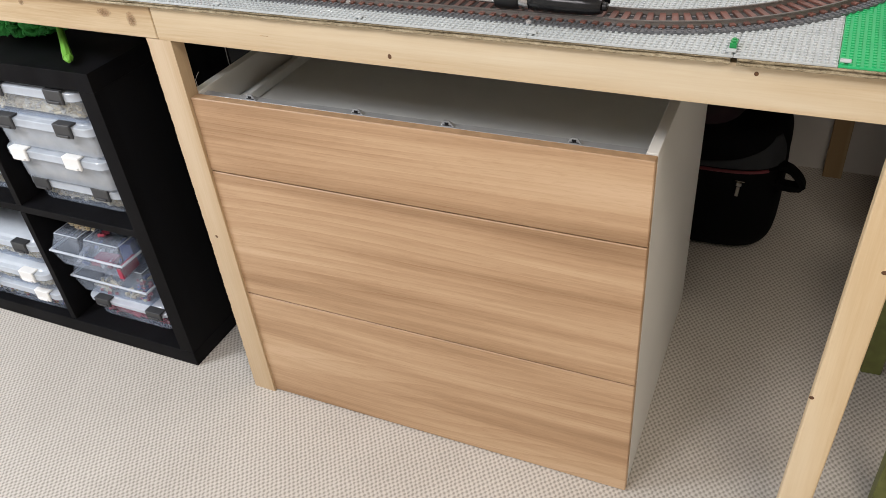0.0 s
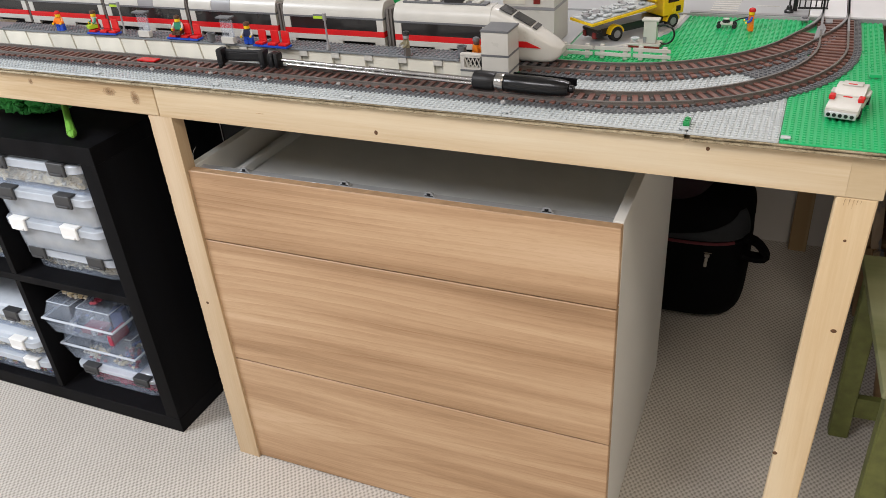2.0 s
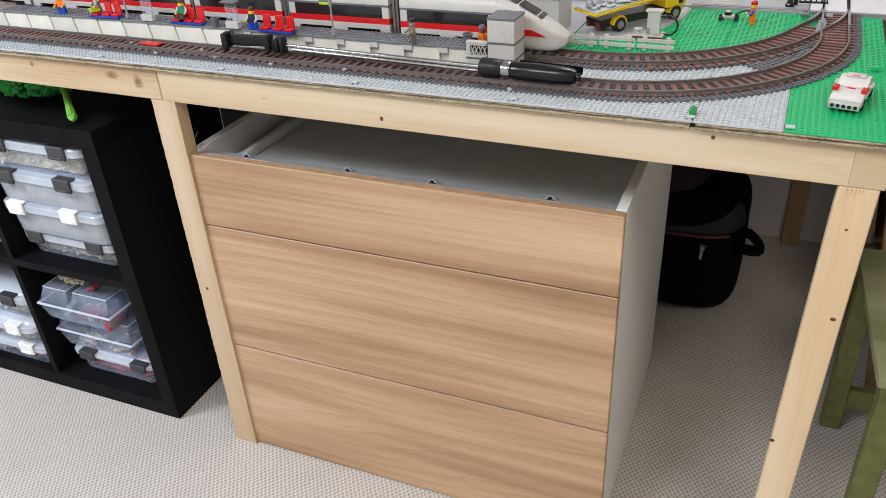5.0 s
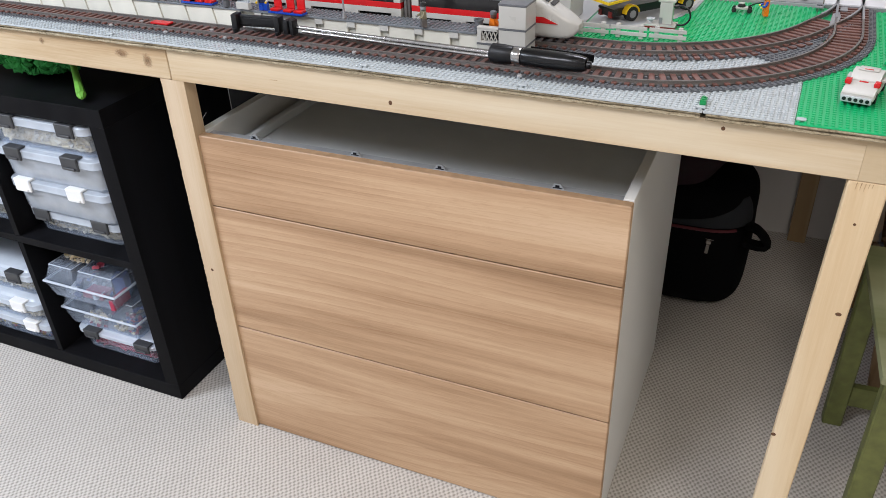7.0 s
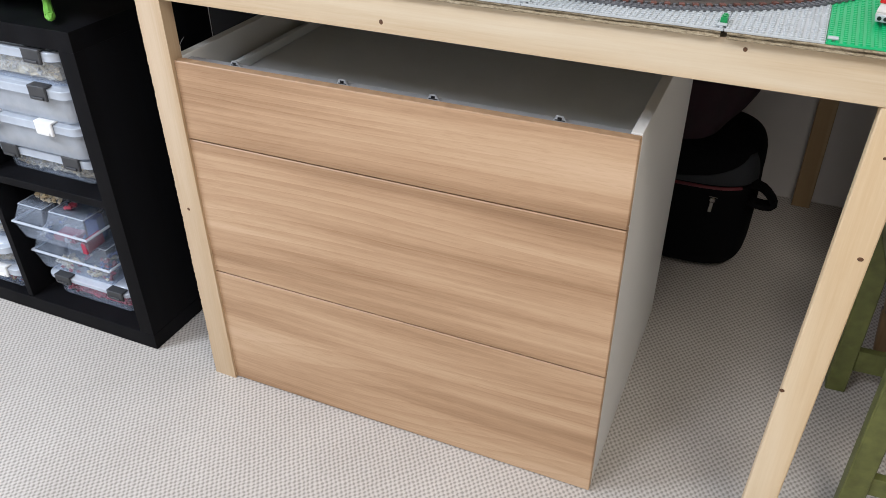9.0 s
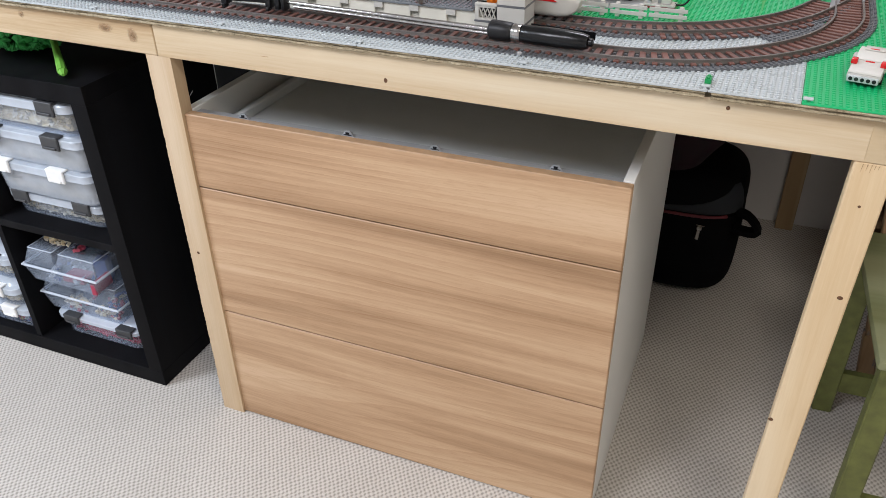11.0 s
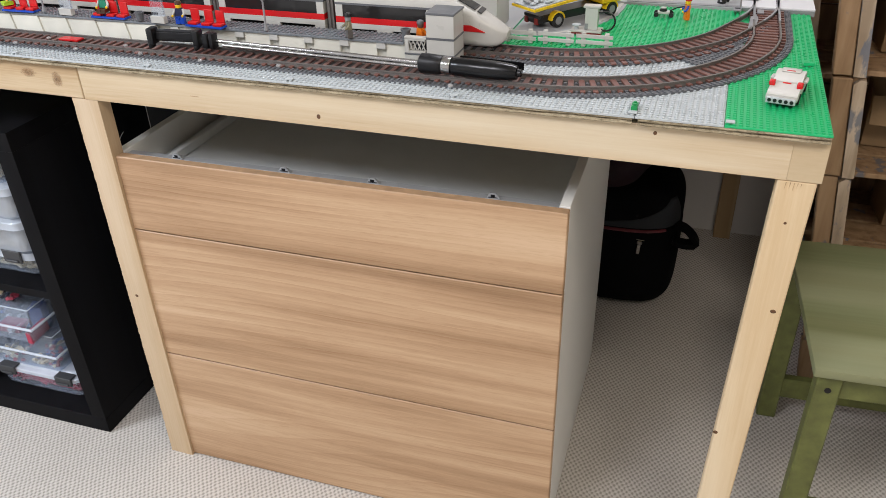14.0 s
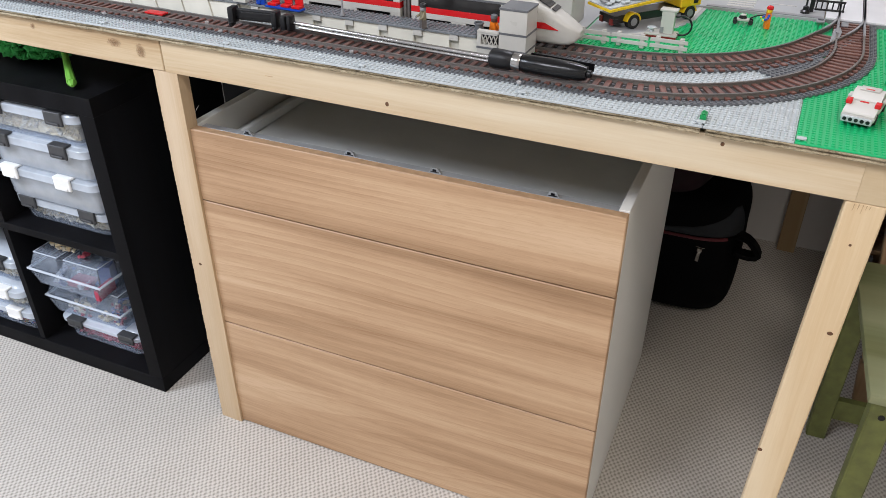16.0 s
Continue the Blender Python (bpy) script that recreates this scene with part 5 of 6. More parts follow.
# road and pale plates at the back of the layout
road = thing("road_plate", on_table(0, 0, Z0), "smooth grey toy road plate with pale edge line", "toy road plate")
bm = bmesh.new()
slab(bm, ROAD_EDGE, 0.0002, 0.0012)
part("surface", bm, ROAD_GREY, road)
bm = bmesh.new()
sweep(bm, [(x - 0.010, y + 0.006) for x, y in ROAD_EDGE[1:7]], [(-0.0035, 0.0013), (0.0035, 0.0013), (0.0035, 0.0017), (-0.0035, 0.0017)])
part("edge_line", bm, WHITE, road, "white edge line")
part("side_surface", B((-1.70, -0.5135, 0.256, 0.84, -0.003, 0.0012)), ROAD_GREY, road)
back = thing("road_plate", on_table(0, 0, Z0), "grey toy road plate with white crossing stripes behind the green plates", "toy road plate")
part("surface", B((-0.60, -0.128, V2 + 0.004, 0.95, -0.003, 0.0052), bevel=0.0006), ROAD_GREY, back)
part("kerb", B((-0.34, -0.128, V2 + 0.0055, V2 + 0.018, 0.0054, 0.0066)), SWITCH_GREY, back)
for k in range(6):
    part("crossing_stripe", B((-0.305, -0.255, V2 + 0.028 + k * 0.017, V2 + 0.037 + k * 0.017, 0.0053, 0.0058)), WHITE, back, "white crossing stripe")
part("lane_line", B((-0.225, -0.18, V2 + 0.075, V2 + 0.079, 0.0053, 0.0058)), WHITE, back, "white lane line")
pale = thing("pale_road_plate", on_table(0, 0, Z0), "pale grey toy plate at the far end of the track", "toy road plate")
for k in range(2):
    part("surface", B((-0.126 + k * 0.065, -0.0635 + k * 0.067, V2 + 0.004, V2 + 0.40, -0.003, 0.0095), bevel=0.0006), plain("pale_plate", (0.66, 0.66, 0.67), 0.4, vary=0.05, scale=18), pale)
part("kerb", B((-0.125, 0.003, V2 + 0.0005, V2 + 0.0038, -0.003, 0.0072), bevel=0.0005), SWITCH_GREY, pale, "grey front edge")

# ---- the platform ----
PLATFORM_GREY = abs_plastic("blue_grey_plastic", (0.165, 0.180, 0.195), 0.33)
PF0, PF1, PTOP = 0.1215, 0.1665, 0.9165
plat = thing("station_platform", on_table(0, 0, 0), "long toy station platform, dark grey studded top and white sides", "toy platform")
PU0, PU1 = -2.2, -0.545
part("top_plate", B((PU0, PU1 - 0.09, PF0, PF1, PTOP - PL, PTOP), bevel=0.0004), PLATFORM_GREY, plat, "dark grey studded plate")
stud_part([(PU0 + (i + 0.5) * S, PF0 + (j + 0.5) * (PF1 - PF0) / 5, PTOP) for i in range(60, int((PU1 - 0.09 - PU0) / S)) for j in range(5)], PLATFORM_GREY, plat)
part("core", B((PU0, PU1 - 0.09, PF0 + 0.010, 0.1455, Z0 + 0.0002, PTOP - PL - 0.0002)), CREAM, plat, "aged white wall")
n = 8 * S
for k in range(18):
    u = -1.100 - (k + 1) * n
    bm = bmesh.new()
    slab(bm, [(PF0 + 0.0015, Z0 + 0.001), (PF0 + 0.0095, Z0 + 0.001), (PF0 + 0.0095, PTOP - PL - 0.0004), (PF0 + 0.0050, PTOP - PL - 0.0004)], 0.0002, n - 0.0003, "X")
    bmesh.ops.transform(bm, matrix=Matrix.Translation((0, 0, Z0)) @ Matrix.Shear("XY", 4, (-0.34, 0.0)) @ Matrix.Translation((0, 0, -Z0)), verts=bm.verts)
    part("wall_panel", bm, CREAM, plat, "", pose(u, -0.0009, 0) @ Matrix.Translation((0, PF0 + 0.005, 0)) @ pose(0, 0, 0, 0, 0, -2.6) @ Matrix.Translation((0, -PF0 - 0.005, 0)))
for k in range(7):
    u = -1.078 + k * n
    part("white_brick", B((u, u + 2 * S - 0.0004, PF0 + 0.0012, PF0 + 0.0098, PTOP - PL - BR, PTOP - PL - 0.0003), bevel=0.0003), WHITE, plat)
    part("wall_panel", B((u + 2 * S, u + n - 0.0006, PF0 + 0.004, PF0 + 0.0098, Z0 + 0.001, PTOP - PL - 0.0005), bevel=0.0003), CREAM, plat)

# kiosk at the platform's end
kiosk = thing("platform_kiosk", on_table(-0.631, 0.1165, Z0), "white toy brick kiosk with grey roof at the platform end", "toy building")
KD = 0.050
part("base", B((0.0, 0.084, 0.0, KD, 0.0002, 0.0060), bevel=0.0003), GREEN_BRICK, kiosk, "green base plate")
part("base_wall", B((0.0, 0.083, 0.001, KD, 0.0062, 0.0160), bevel=0.0003), WHITE, kiosk)
part("grey_band", B((-0.0006, 0.0836, 0.0002, KD + 0.0004, 0.0162, 0.0192), bevel=0.0003), DARK_GREY, kiosk, "dark grey plate band")
part("low_wall", B((0.0, 0.0065, 0.001, 0.009, 0.0194, 0.0420), (0.0065, 0.0345, 0.001, 0.009, 0.0194, 0.0225), (0.0065, 0.0345, 0.001, 0.009, 0.0390, 0.0420)), WHITE, kiosk, "white parapet")
lat = bmesh.new()
for k in range(4):
    for sgn in (-1, 1):
        rod(lat, (0.0065 + k * 0.0070, 0.004 + 0.001 * sgn, 0.0308 - 0.0083 * sgn), (0.0135 + k * 0.0070, 0.004 + 0.001 * sgn, 0.0308 + 0.0083 * sgn), 0.0010, n=6)
part("lattice", lat, WHITE, kiosk, "white lattice grille")
# black sheet painting the shade of the interior behind the lattice
part("inner_wall", B((0.0066, 0.0344, 0.0092, 0.0105, 0.0194, 0.0415)), BLACK, kiosk)
part("parapet_cap", B((0.0, 0.037, 0.0, 0.010, 0.0421, 0.0452), bevel=0.0003), WHITE, kiosk)
part("tower", B((0.0375, 0.083, 0.0005, KD, 0.0194, 0.0425), bevel=0.0003), WHITE, kiosk)
part("grey_band", B((0.0370, 0.0836, 0.0, KD + 0.0004, 0.0427, 0.0458), bevel=0.0003), DARK_GREY, kiosk, "dark grey plate band")
part("tower", B((0.0375, 0.083, 0.0005, KD, 0.0460, 0.0812), bevel=0.0003), WHITE, kiosk)
part("roof", B((0.0365, 0.0840, -0.0005, KD + 0.001, 0.0814, 0.0849), bevel=0.0005), DARK_GREY, kiosk, "smooth grey roof tiles")
part("window_frame", B((0.0345, 0.0373, 0.012, 0.03, 0.05, 0.07), bevel=0.0005), YELLOW, kiosk)

# ---- the train ----
TC, HW = 0.2035, 0.0265
TZ = 0.0012


def train_at(u, low=0.0):
    """A place on the inner track, which swings away from the platform a little to its far end."""
    return on_table(u, TC + 0.016 * max(0.0, -0.80 - u), TZ + low)
train_lab = "white toy train carriage with red stripe and smoked windows"


def roof_section(hw):
    return [(-hw, 0.9582), (hw, 0.9582), (hw, 0.9645), (hw - 0.003, 0.9735), (hw - 0.009, 0.9815), (hw - 0.014, 0.9845), (-hw + 0.014, 0.9845), (-hw + 0.009, 0.9815), (-hw + 0.003, 0.9735), (-hw, 0.9645)]


def carriage(u0, u1, name="train_carriage", dark_bay=None):
    L = u1 - u0
    ob = thing(name, train_at(u0, 0.0008 if name == "train_carriage" else 0.0), train_lab, "toy train", "train carriages")
    part("skirt", B((0.0, L, -HW, HW, 0.9150, 0.9243), (0.0, 0.020, -HW, HW, 0.9085, 0.9149), (L * 0.42, L * 0.58, -HW, HW, 0.9085, 0.9149), (L - 0.020, L, -HW, HW, 0.9085, 0.9149), bevel=0.0004), WHITE, ob, "white skirt")
    part("underframe", B((0.021, L - 0.021, -HW + 0.006, HW - 0.006, 0.9090, 0.9148)), BLACK, ob, "black underframe")
    part("stripe", B((0.0, L, -HW, HW, 0.9245, 0.9345), bevel=0.0003), RED, ob, "red stripe")
    part("window_band", B((0.014, L - 0.014, -HW + 0.0006, HW - 0.0006, 0.9347, 0.9545)), SMOKE, ob, "smoked window band")
    for a, b in ((0.0005, 0.0138), (L - 0.0138, L - 0.0005)):
        part("end_wall", B((a, b, -HW, HW, 0.9347, 0.9545), bevel=0.0003), WHITE, ob)
    part("grey_strip", B((0.0, L, -HW - 0.0004, HW + 0.0004, 0.9547, 0.9580), bevel=0.0003), DARK_GREY, ob, "dark grey strip")
    cuts = [0.0, L] if dark_bay is None else [0.0, dark_bay[0], dark_bay[1], L]
    for j, (a, b) in enumerate(zip(cuts, cuts[1:])):
        bm = bmesh.new()
        slab(bm, roof_section(HW), a + 0.0003, b - 0.0003, "X")
        part("roof", bm, SWITCH_GREY if j == 1 else WHITE, ob, "dark grey roof hatch" if j == 1 else "rounded white roof")
    part("roof_walk", B((0.012, L - 0.012, -0.010, 0.010, 0.9847, 0.9875), bevel=0.0003), DARK_GREY, ob, "dark grey roof plates")
    k = 0
    while 0.02 + k * 0.024 < L - 0.03:
        part("roof_tile", B((0.02 + k * 0.024, 0.034 + k * 0.024, -0.008, 0.008, 0.9877, 0.9905), bevel=0.0003), WHITE, ob)
        k += 1
    for c in (0.032, L - 0.032):
        bm = bmesh.new()
        box(bm, c - 0.026, c + 0.026, -0.018, 0.018, 0.8985, 0.9083, bevel=0.0008)
        for d in (-0.016, 0.016):
            for sv in (-1, 1):
                rod(bm, (c + d, sv * 0.0190, 0.9005), (c + d, sv * 0.0240, 0.9005), 0.0078, n=14)
        part("bogie", bm, BLACK, ob, "black wheel bogie")
    return ob


for x0, x1, dark in ((-0.800, -0.565, None), (-0.552, -0.335, None), (-0.322, -0.112, (0.09, 0.13)), (-0.099, 0.105, (0.055, 0.100)), (0.124, 0.332, None)):
    carriage(x0 - 1.134, x1 - 1.134, dark_bay=dark)
for x in (-0.5585, -0.3285, -0.1055, 0.1145, 0.3435):
    bm = bmesh.new()
    for k in range(4):
        w = 0.0225 if k % 2 else 0.0205
        box(bm, -0.006 + k * 0.0031, -0.0031 + k * 0.0031, -w, w, 0.9060, 0.9760)
    solid("carriage_gangway", bm, RAIL_GREY, "dark grey folded gangway between two toy carriages", "toy train", train_at(x - 1.134))
# leading car with its nose
u0 = 0.355 - 1.134
nose = carriage(u0, u0 + 0.178, "train_engine")
tagged(nose, "white toy train engine with sloping nose, red stripe and dark windscreen")
ob_u = 0.1782
rings = [(0.0, HW, 0.9000, 0.9845), (0.010, HW, 0.8990, 0.9830), (0.034, HW, 0.8985, 0.9720), (0.056, HW, 0.8980, 0.9610), (0.076, 0.0258, 0.8980, 0.9505), (0.092, 0.0240, 0.8982, 0.9412), (0.103, 0.0215, 0.9000, 0.9345), (0.112, 0.0175, 0.9050, 0.9280), (0.118, 0.0110, 0.9120, 0.9225)]
bm = bmesh.new()
prev = None
for du, hw, zb, zt in rings:
    zc, hz = (zb + zt) / 2, (zt - zb) / 2
    ring = []
    for k in range(28):
        c, s = math.cos(2 * math.pi * k / 28), math.sin(2 * math.pi * k / 28)
        pw = 2 / 4.5
        taper = 1.0 if s < 0 else 1.0 - 0.35 * max(0.0, s) ** 3
        ring.append(bm.verts.new((ob_u + du, hw * taper * math.copysign(abs(c) ** pw, c), zc + hz * math.copysign(abs(s) ** pw, s))))
    if prev:
        for k in range(28):
            bm.faces.new((prev[k], prev[(k + 1) % 28], ring[(k + 1) % 28], ring[k]))
    else:
        bm.faces.new(ring[::-1])
    prev = ring
bm.faces.new(prev)
bmesh.ops.recalc_face_normals(bm, faces=bm.faces)
part("nose", bm, WHITE, nose, "white sloping nose")
bm = bmesh.new()
slab(bm, [(ob_u + 0.001, 0.9245), (ob_u + 0.086, 0.9245), (ob_u + 0.062, 0.9345), (ob_u + 0.001, 0.9345)], -HW - 0.0006, -HW + 0.0015, "Y")
part("stripe", bm, RED, nose, "red stripe")
for a, b in ((0.012, 0.033), (0.0355, 0.066), (0.0685, 0.076)):
    za, zb = np.interp([a, b], [r[0] for r in rings], [r[3] for r in rings])
    ang = math.degrees(math.atan2(zb - za, b - a))
    ln = math.hypot(b - a, zb - za)
    bm = bmesh.new()
    for s0, s1 in ((-0.0150, 0.0150),):
        box(bm, 0, ln, s0, s1, 0.0002, 0.0014, bevel=0.0005, m=pose(ob_u + a, 0, za, 0, -ang, 0))
    part("windscreen", bm, SMOKE, nose, "dark windscreen")
part("pantograph", B((0.09, 0.125, -0.010, 0.010, 0.9877, 0.9930), (0.098, 0.118, -0.006, 0.006, 0.9930, 0.9975), bevel=0.0006), BLACK, nose, "black roof equipment")


# ---- little figures and furniture on the platform ----
def figure(m, torso, legs, cap, label, seated=False, extra=None, skin=None):
    """A small toy figure of simple blocks, one mesh."""
    mats = [legs, torso, skin or YELLOW, cap, extra or torso]
    bm = bmesh.new()

    def paint(k, n0):
        bm.faces.ensure_lookup_table()
        for f in bm.faces[n0:]:
            f.material_index = k

    q = 0.0
    n0 = len(bm.faces)
    if seated:
        box(bm, -0.0080, -0.0004, -0.016, 0.004, 0.0, 0.0065)
        box(bm, 0.0004, 0.0080, -0.016, 0.004, 0.0, 0.0065)
        q = -0.006
    else:
        box(bm, -0.0080, -0.0004, -0.0042, 0.0042, 0.0, 0.0115)
        box(bm, 0.0004, 0.0080, -0.0042, 0.0042, 0.0, 0.0115)
        box(bm, -0.0080, 0.0080, -0.0036, 0.0036, 0.0117, 0.0135)
    paint(0, n0)
    n0 = len(bm.faces)
    slab(bm, [(-0.0078, 0.0136 + q), (0.0078, 0.0136 + q), (0.0055, 0.0268 + q), (-0.0055, 0.0268 + q)], -0.0038, 0.0038, "Y")
    paint(1, n0)
    n0 = len(bm.faces)
    for sx in (-1, 1):
        rod(bm, (sx * 0.0068, 0, 0.0252 + q), (sx * 0.0098, -0.003, 0.0185 + q), 0.0021, n=8)
        rod(bm, (sx * 0.0098, -0.003, 0.0185 + q), (sx * 0.0092, -0.0085, 0.0160 + q), 0.0020, n=8)
    paint(4, n0)
    n0 = len(bm.faces)
    for sx in (-1, 1):
        rod(bm, (sx * 0.0092, -0.0085, 0.0160 + q), (sx * 0.0090, -0.0110, 0.0150 + q), 0.0019, n=8)
    lathe(bm, (0, 0, 0.0270 + q), [(0.0032, 0), (0.0050, 0.0008), (0.0052, 0.0030), (0.0052, 0.0070), (0.0046, 0.0085)], 14)
    paint(2, n0)
    n0 = len(bm.faces)
    lathe(bm, (0, 0.0004, 0.0335 + q), [(0.0058, 0), (0.0060, 0.0025), (0.0050, 0.0052), (0.0022, 0.0064)], 14)
    paint(3, n0)
    bmesh.ops.recalc_face_normals(bm, faces=bm.faces)
    return solid("toy_figure", bm, mats, label, "toy figure", m, "toy figures")


DB = abs_plastic("hair_brown", (0.07, 0.03, 0.015), 0.4)
TEAL = abs_plastic("teal_print", (0.02, 0.22, 0.13), 0.35)
NAVY = abs_plastic("navy_print", (0.015, 0.02, 0.06), 0.35)
KHAKI = abs_plastic("khaki_print", (0.20, 0.18, 0.11), 0.35)
P = PTOP + 0.0018
figure(at_world(-0.395, 0.164, P, 10), ORANGE, BLUE, RED, "toy figure, orange top, blue legs and red cap, on the platform")
figure(at_world(-0.300, 0.166, P + 0.010, -25), WHITE, LIME, DB, "seated toy figure with white top and brown hair", True, TEAL)
figure(at_world(-0.082, 0.158, P + 0.010, 15), TEAL, DB, DB, "seated toy figure with green top and brown hair", True, WHITE)
figure(at_world(0.082, 0.150, P, 10), NAVY, BLUE, DB, "toy figure, black waistcoat and blue legs, on the platform", False, WHITE)
figure(at_world(0.407, 0.140, P, -50), KHAKI, RAIL_GREY, BLACK, "toy figure in khaki and grey with black hair", False, KHAKI, SWITCH_GREY)
figure(at_world(0.521, 0.168, P - 0.012, 150), ORANGE, ORANGE, DARK_GREY, "toy figure in orange top behind the kiosk wall", False, ORANGE, BROWN)


def bench(m, label):
    ob = thing("toy_bench", m, label, "toy bench", "platform benches")
    part("base", B((-0.037, 0.037, -0.010, 0.008, 0.0, PL), bevel=0.0003), BLUE, ob, "blue base plate")
    for c in (-0.024, 0.004, 0.027):
        bm = bmesh.new()
        box(bm, c - 0.0085, c + 0.0085, -0.0085, 0.0070, PL + 0.0002, PL + 0.0048, bevel=0.0007)
        box(bm, c - 0.0085, c + 0.0085, 0.0040, 0.0070, PL + 0.0048, PL + 0.0245, bevel=0.0008)
        part("seat", bm, RED, ob, "red seat")


for x, y, r in ((-0.275, 0.160, 2), (-0.070, 0.157, 0), (0.137, 0.143, -2)):
    bench(at_world(x, y, P, r), "row of red toy seats on a blue base, on the platform")


def shelter(m):
    ob = thing("toy_shelter", m, "clear toy wind shelter on a white base, on the platform", "toy shelter", "platform shelters")
    part("base", B((-0.014, 0.014, -0.005, 0.005, 0.0, 0.012), bevel=0.0005), WHITE, ob, "white base")
    part("pane", B((-0.0125, 0.0125, -0.001, 0.0012, 0.0122, 0.046)), GLASSY, ob, "clear panel")
    part("post", B((0.0126, 0.0142, -0.002, 0.002, 0.0122, 0.046)), GLASSY, ob)
    part("roof", B((-0.016, 0.016, -0.008, 0.008, 0.0462, 0.0490), bevel=0.0005), DARK_GREY, ob, "dark grey roof")


shelter(at_world(-0.165, 0.155, P, 0))
shelter(at_world(0.040, 0.146, P, 0))


def bin_of(m):
    ob = thing("toy_bin", m, "dark grey toy waste bin on the platform", "toy bin", "platform bins")
    bm = bmesh.new()
    lathe(bm, (0, 0, 0), [(0.0065, 0), (0.0072, 0.013), (0.0085, 0.0132), (0.0085, 0.0155), (0.0062, 0.0155), (0.0058, 0.006)], 16)
    part("body", bm, DARK_GREY, ob)


bin_of(at_world(-0.003, 0.151, P))
bin_of(at_world(0.500, 0.155, P))
for x, y, r in ((0.252, 0.145, 0), (-0.226, 0.165, 0)):
    sg = thing("toy_platform_sign", at_world(x, y, P, r), "grey toy sign post with a lime and black board", "toy sign", "platform signs")
    bm = bmesh.new()
    lathe(bm, (0, 0, 0), [(0.0042, 0), (0.0040, 0.004), (0.0018, 0.010), (0.0015, 0.050), (0.0032, 0.0505), (0.0032, 0.062)], 12)
    part("post", bm, SWITCH_GREY, sg)
    part("board", B((-0.022, -0.0035, -0.0012, 0.0012, 0.0525, 0.0570), bevel=0.0003), LIME, sg, "lime board")
    part("arm", B((-0.022, -0.0035, -0.0014, 0.0014, 0.0572, 0.0600), bevel=0.0003), DARK_GREY, sg)

# ---- tools and bits on the near track ----
stick = thing("selfie_stick", K.copy(), "black and chrome telescopic selfie stick lying on the toy track", "selfie stick")
RT = Z0 + 0.0110


def line(f):
    """A point along the stick, from the clamp to the handle end."""
    return Vector((0.170 + 0.552 * f, 0.099 - 0.044 * f, RT + 0.0150))


bm = bmesh.new()
d = (line(1) - line(0)).normalized()
ang = math.degrees(math.atan2(d.y, d.x))
M = Matrix.Translation((0.060, 0.085, RT)) @ pose(0, 0, 0, 0, 0, 5)
box(bm, 0.006, 0.090, 0.002, 0.010, 0.010, 0.030, bevel=0.002, m=M)
box(bm, 0.0, 0.012, -0.010, 0.012, 0.006, 0.034, bevel=0.003, m=M, seg=2)
box(bm, 0.001, 0.008, -0.011, 0.004, 0.0, 0.010, bevel=0.002, m=M)
box(bm, 0.084, 0.095, -0.009, 0.012, 0.004, 0.033, bevel=0.003, m=M, seg=2)
box(bm, 0.085, 0.092, -0.011, 0.002, 0.0, 0.008, bevel=0.002, m=M)
box(bm, 0.012, 0.084, 0.0002, 0.0022, 0.014, 0.026, bevel=0.0008, m=M)
part("phone_clamp", bm, LATCH_BLACK, stick, "black phone clamp")
bm = bmesh.new()
box(bm, 0.0, 0.011, -0.010, 0.010, -0.013, 0.012, bevel=0.003, m=Matrix.Translation((0.160, 0.0985, RT + 0.0155)) @ pose(0, 0, 0, 0, 0, ang), seg=2)
box(bm, 0.012, 0.021, -0.009, 0.009, -0.0145, 0.0135, bevel=0.004, m=Matrix.Translation((0.160, 0.0985, RT + 0.0155)) @ pose(0, 0, 0, 0, 0, ang), seg=2)
part("joint", bm, LATCH_BLACK, stick, "black knuckle joint")
bm = bmesh.new()
rod(bm, line(0.02), line(0.35), 0.0031, n=16)
rod(bm, line(0.35), line(0.352), 0.0044, n=16)
rod(bm, line(0.352), line(0.72), 0.0038, n=16)
part("tube", bm, CHROME, stick, "chrome telescopic tube")
bm = bmesh.new()
rod(bm, line(0.05) + Vector((0, -0.0042, -0.0050)), line(0.71) + Vector((0, -0.0042, -0.0050)), 0.0028, n=12)
part("tube", bm, CHROME, stick, "chrome telescopic tube")
bm = bmesh.new()
lathe(bm, (0, 0, 0), [(0.0115, 0), (0.0150, 0.003), (0.0152, 0.020), (0.0140, 0.035), (0.0128, 0.037)], 22, "X")
bmesh.ops.transform(bm, matrix=Matrix.Translation(line(0.695)) @ pose(0, 0, 0, 0, 0, ang), verts=bm.verts)
part("collar", bm, LATCH_BLACK, stick, "black collar")
bm = bmesh.new()
lathe(bm, (0, 0, 0), [(0.0128, 0), (0.0134, 0.001), (0.0134, 0.013), (0.0128, 0.014)], 22, "X")
bmesh.ops.transform(bm, matrix=Matrix.Translation(line(0.763)) @ pose(0, 0, 0, 0, 0, ang), verts=bm.verts)
part("ring", bm, CHROME, stick, "chrome ring")
bm = bmesh.new()
lathe(bm, (0, 0, 0), [(0.0125, 0), (0.0138, 0.003), (0.0142, 0.04), (0.0138, 0.072), (0.0122, 0.092), (0.0098, 0.101), (0.0060, 0.102), (0.0058, 0.107), (0.0045, 0.108)], 24, "X")
bmesh.ops.transform(bm, matrix=Matrix.Translation(line(0.790)) @ pose(0, 0, 0, 0, 0, ang + 0.6), verts=bm.verts)
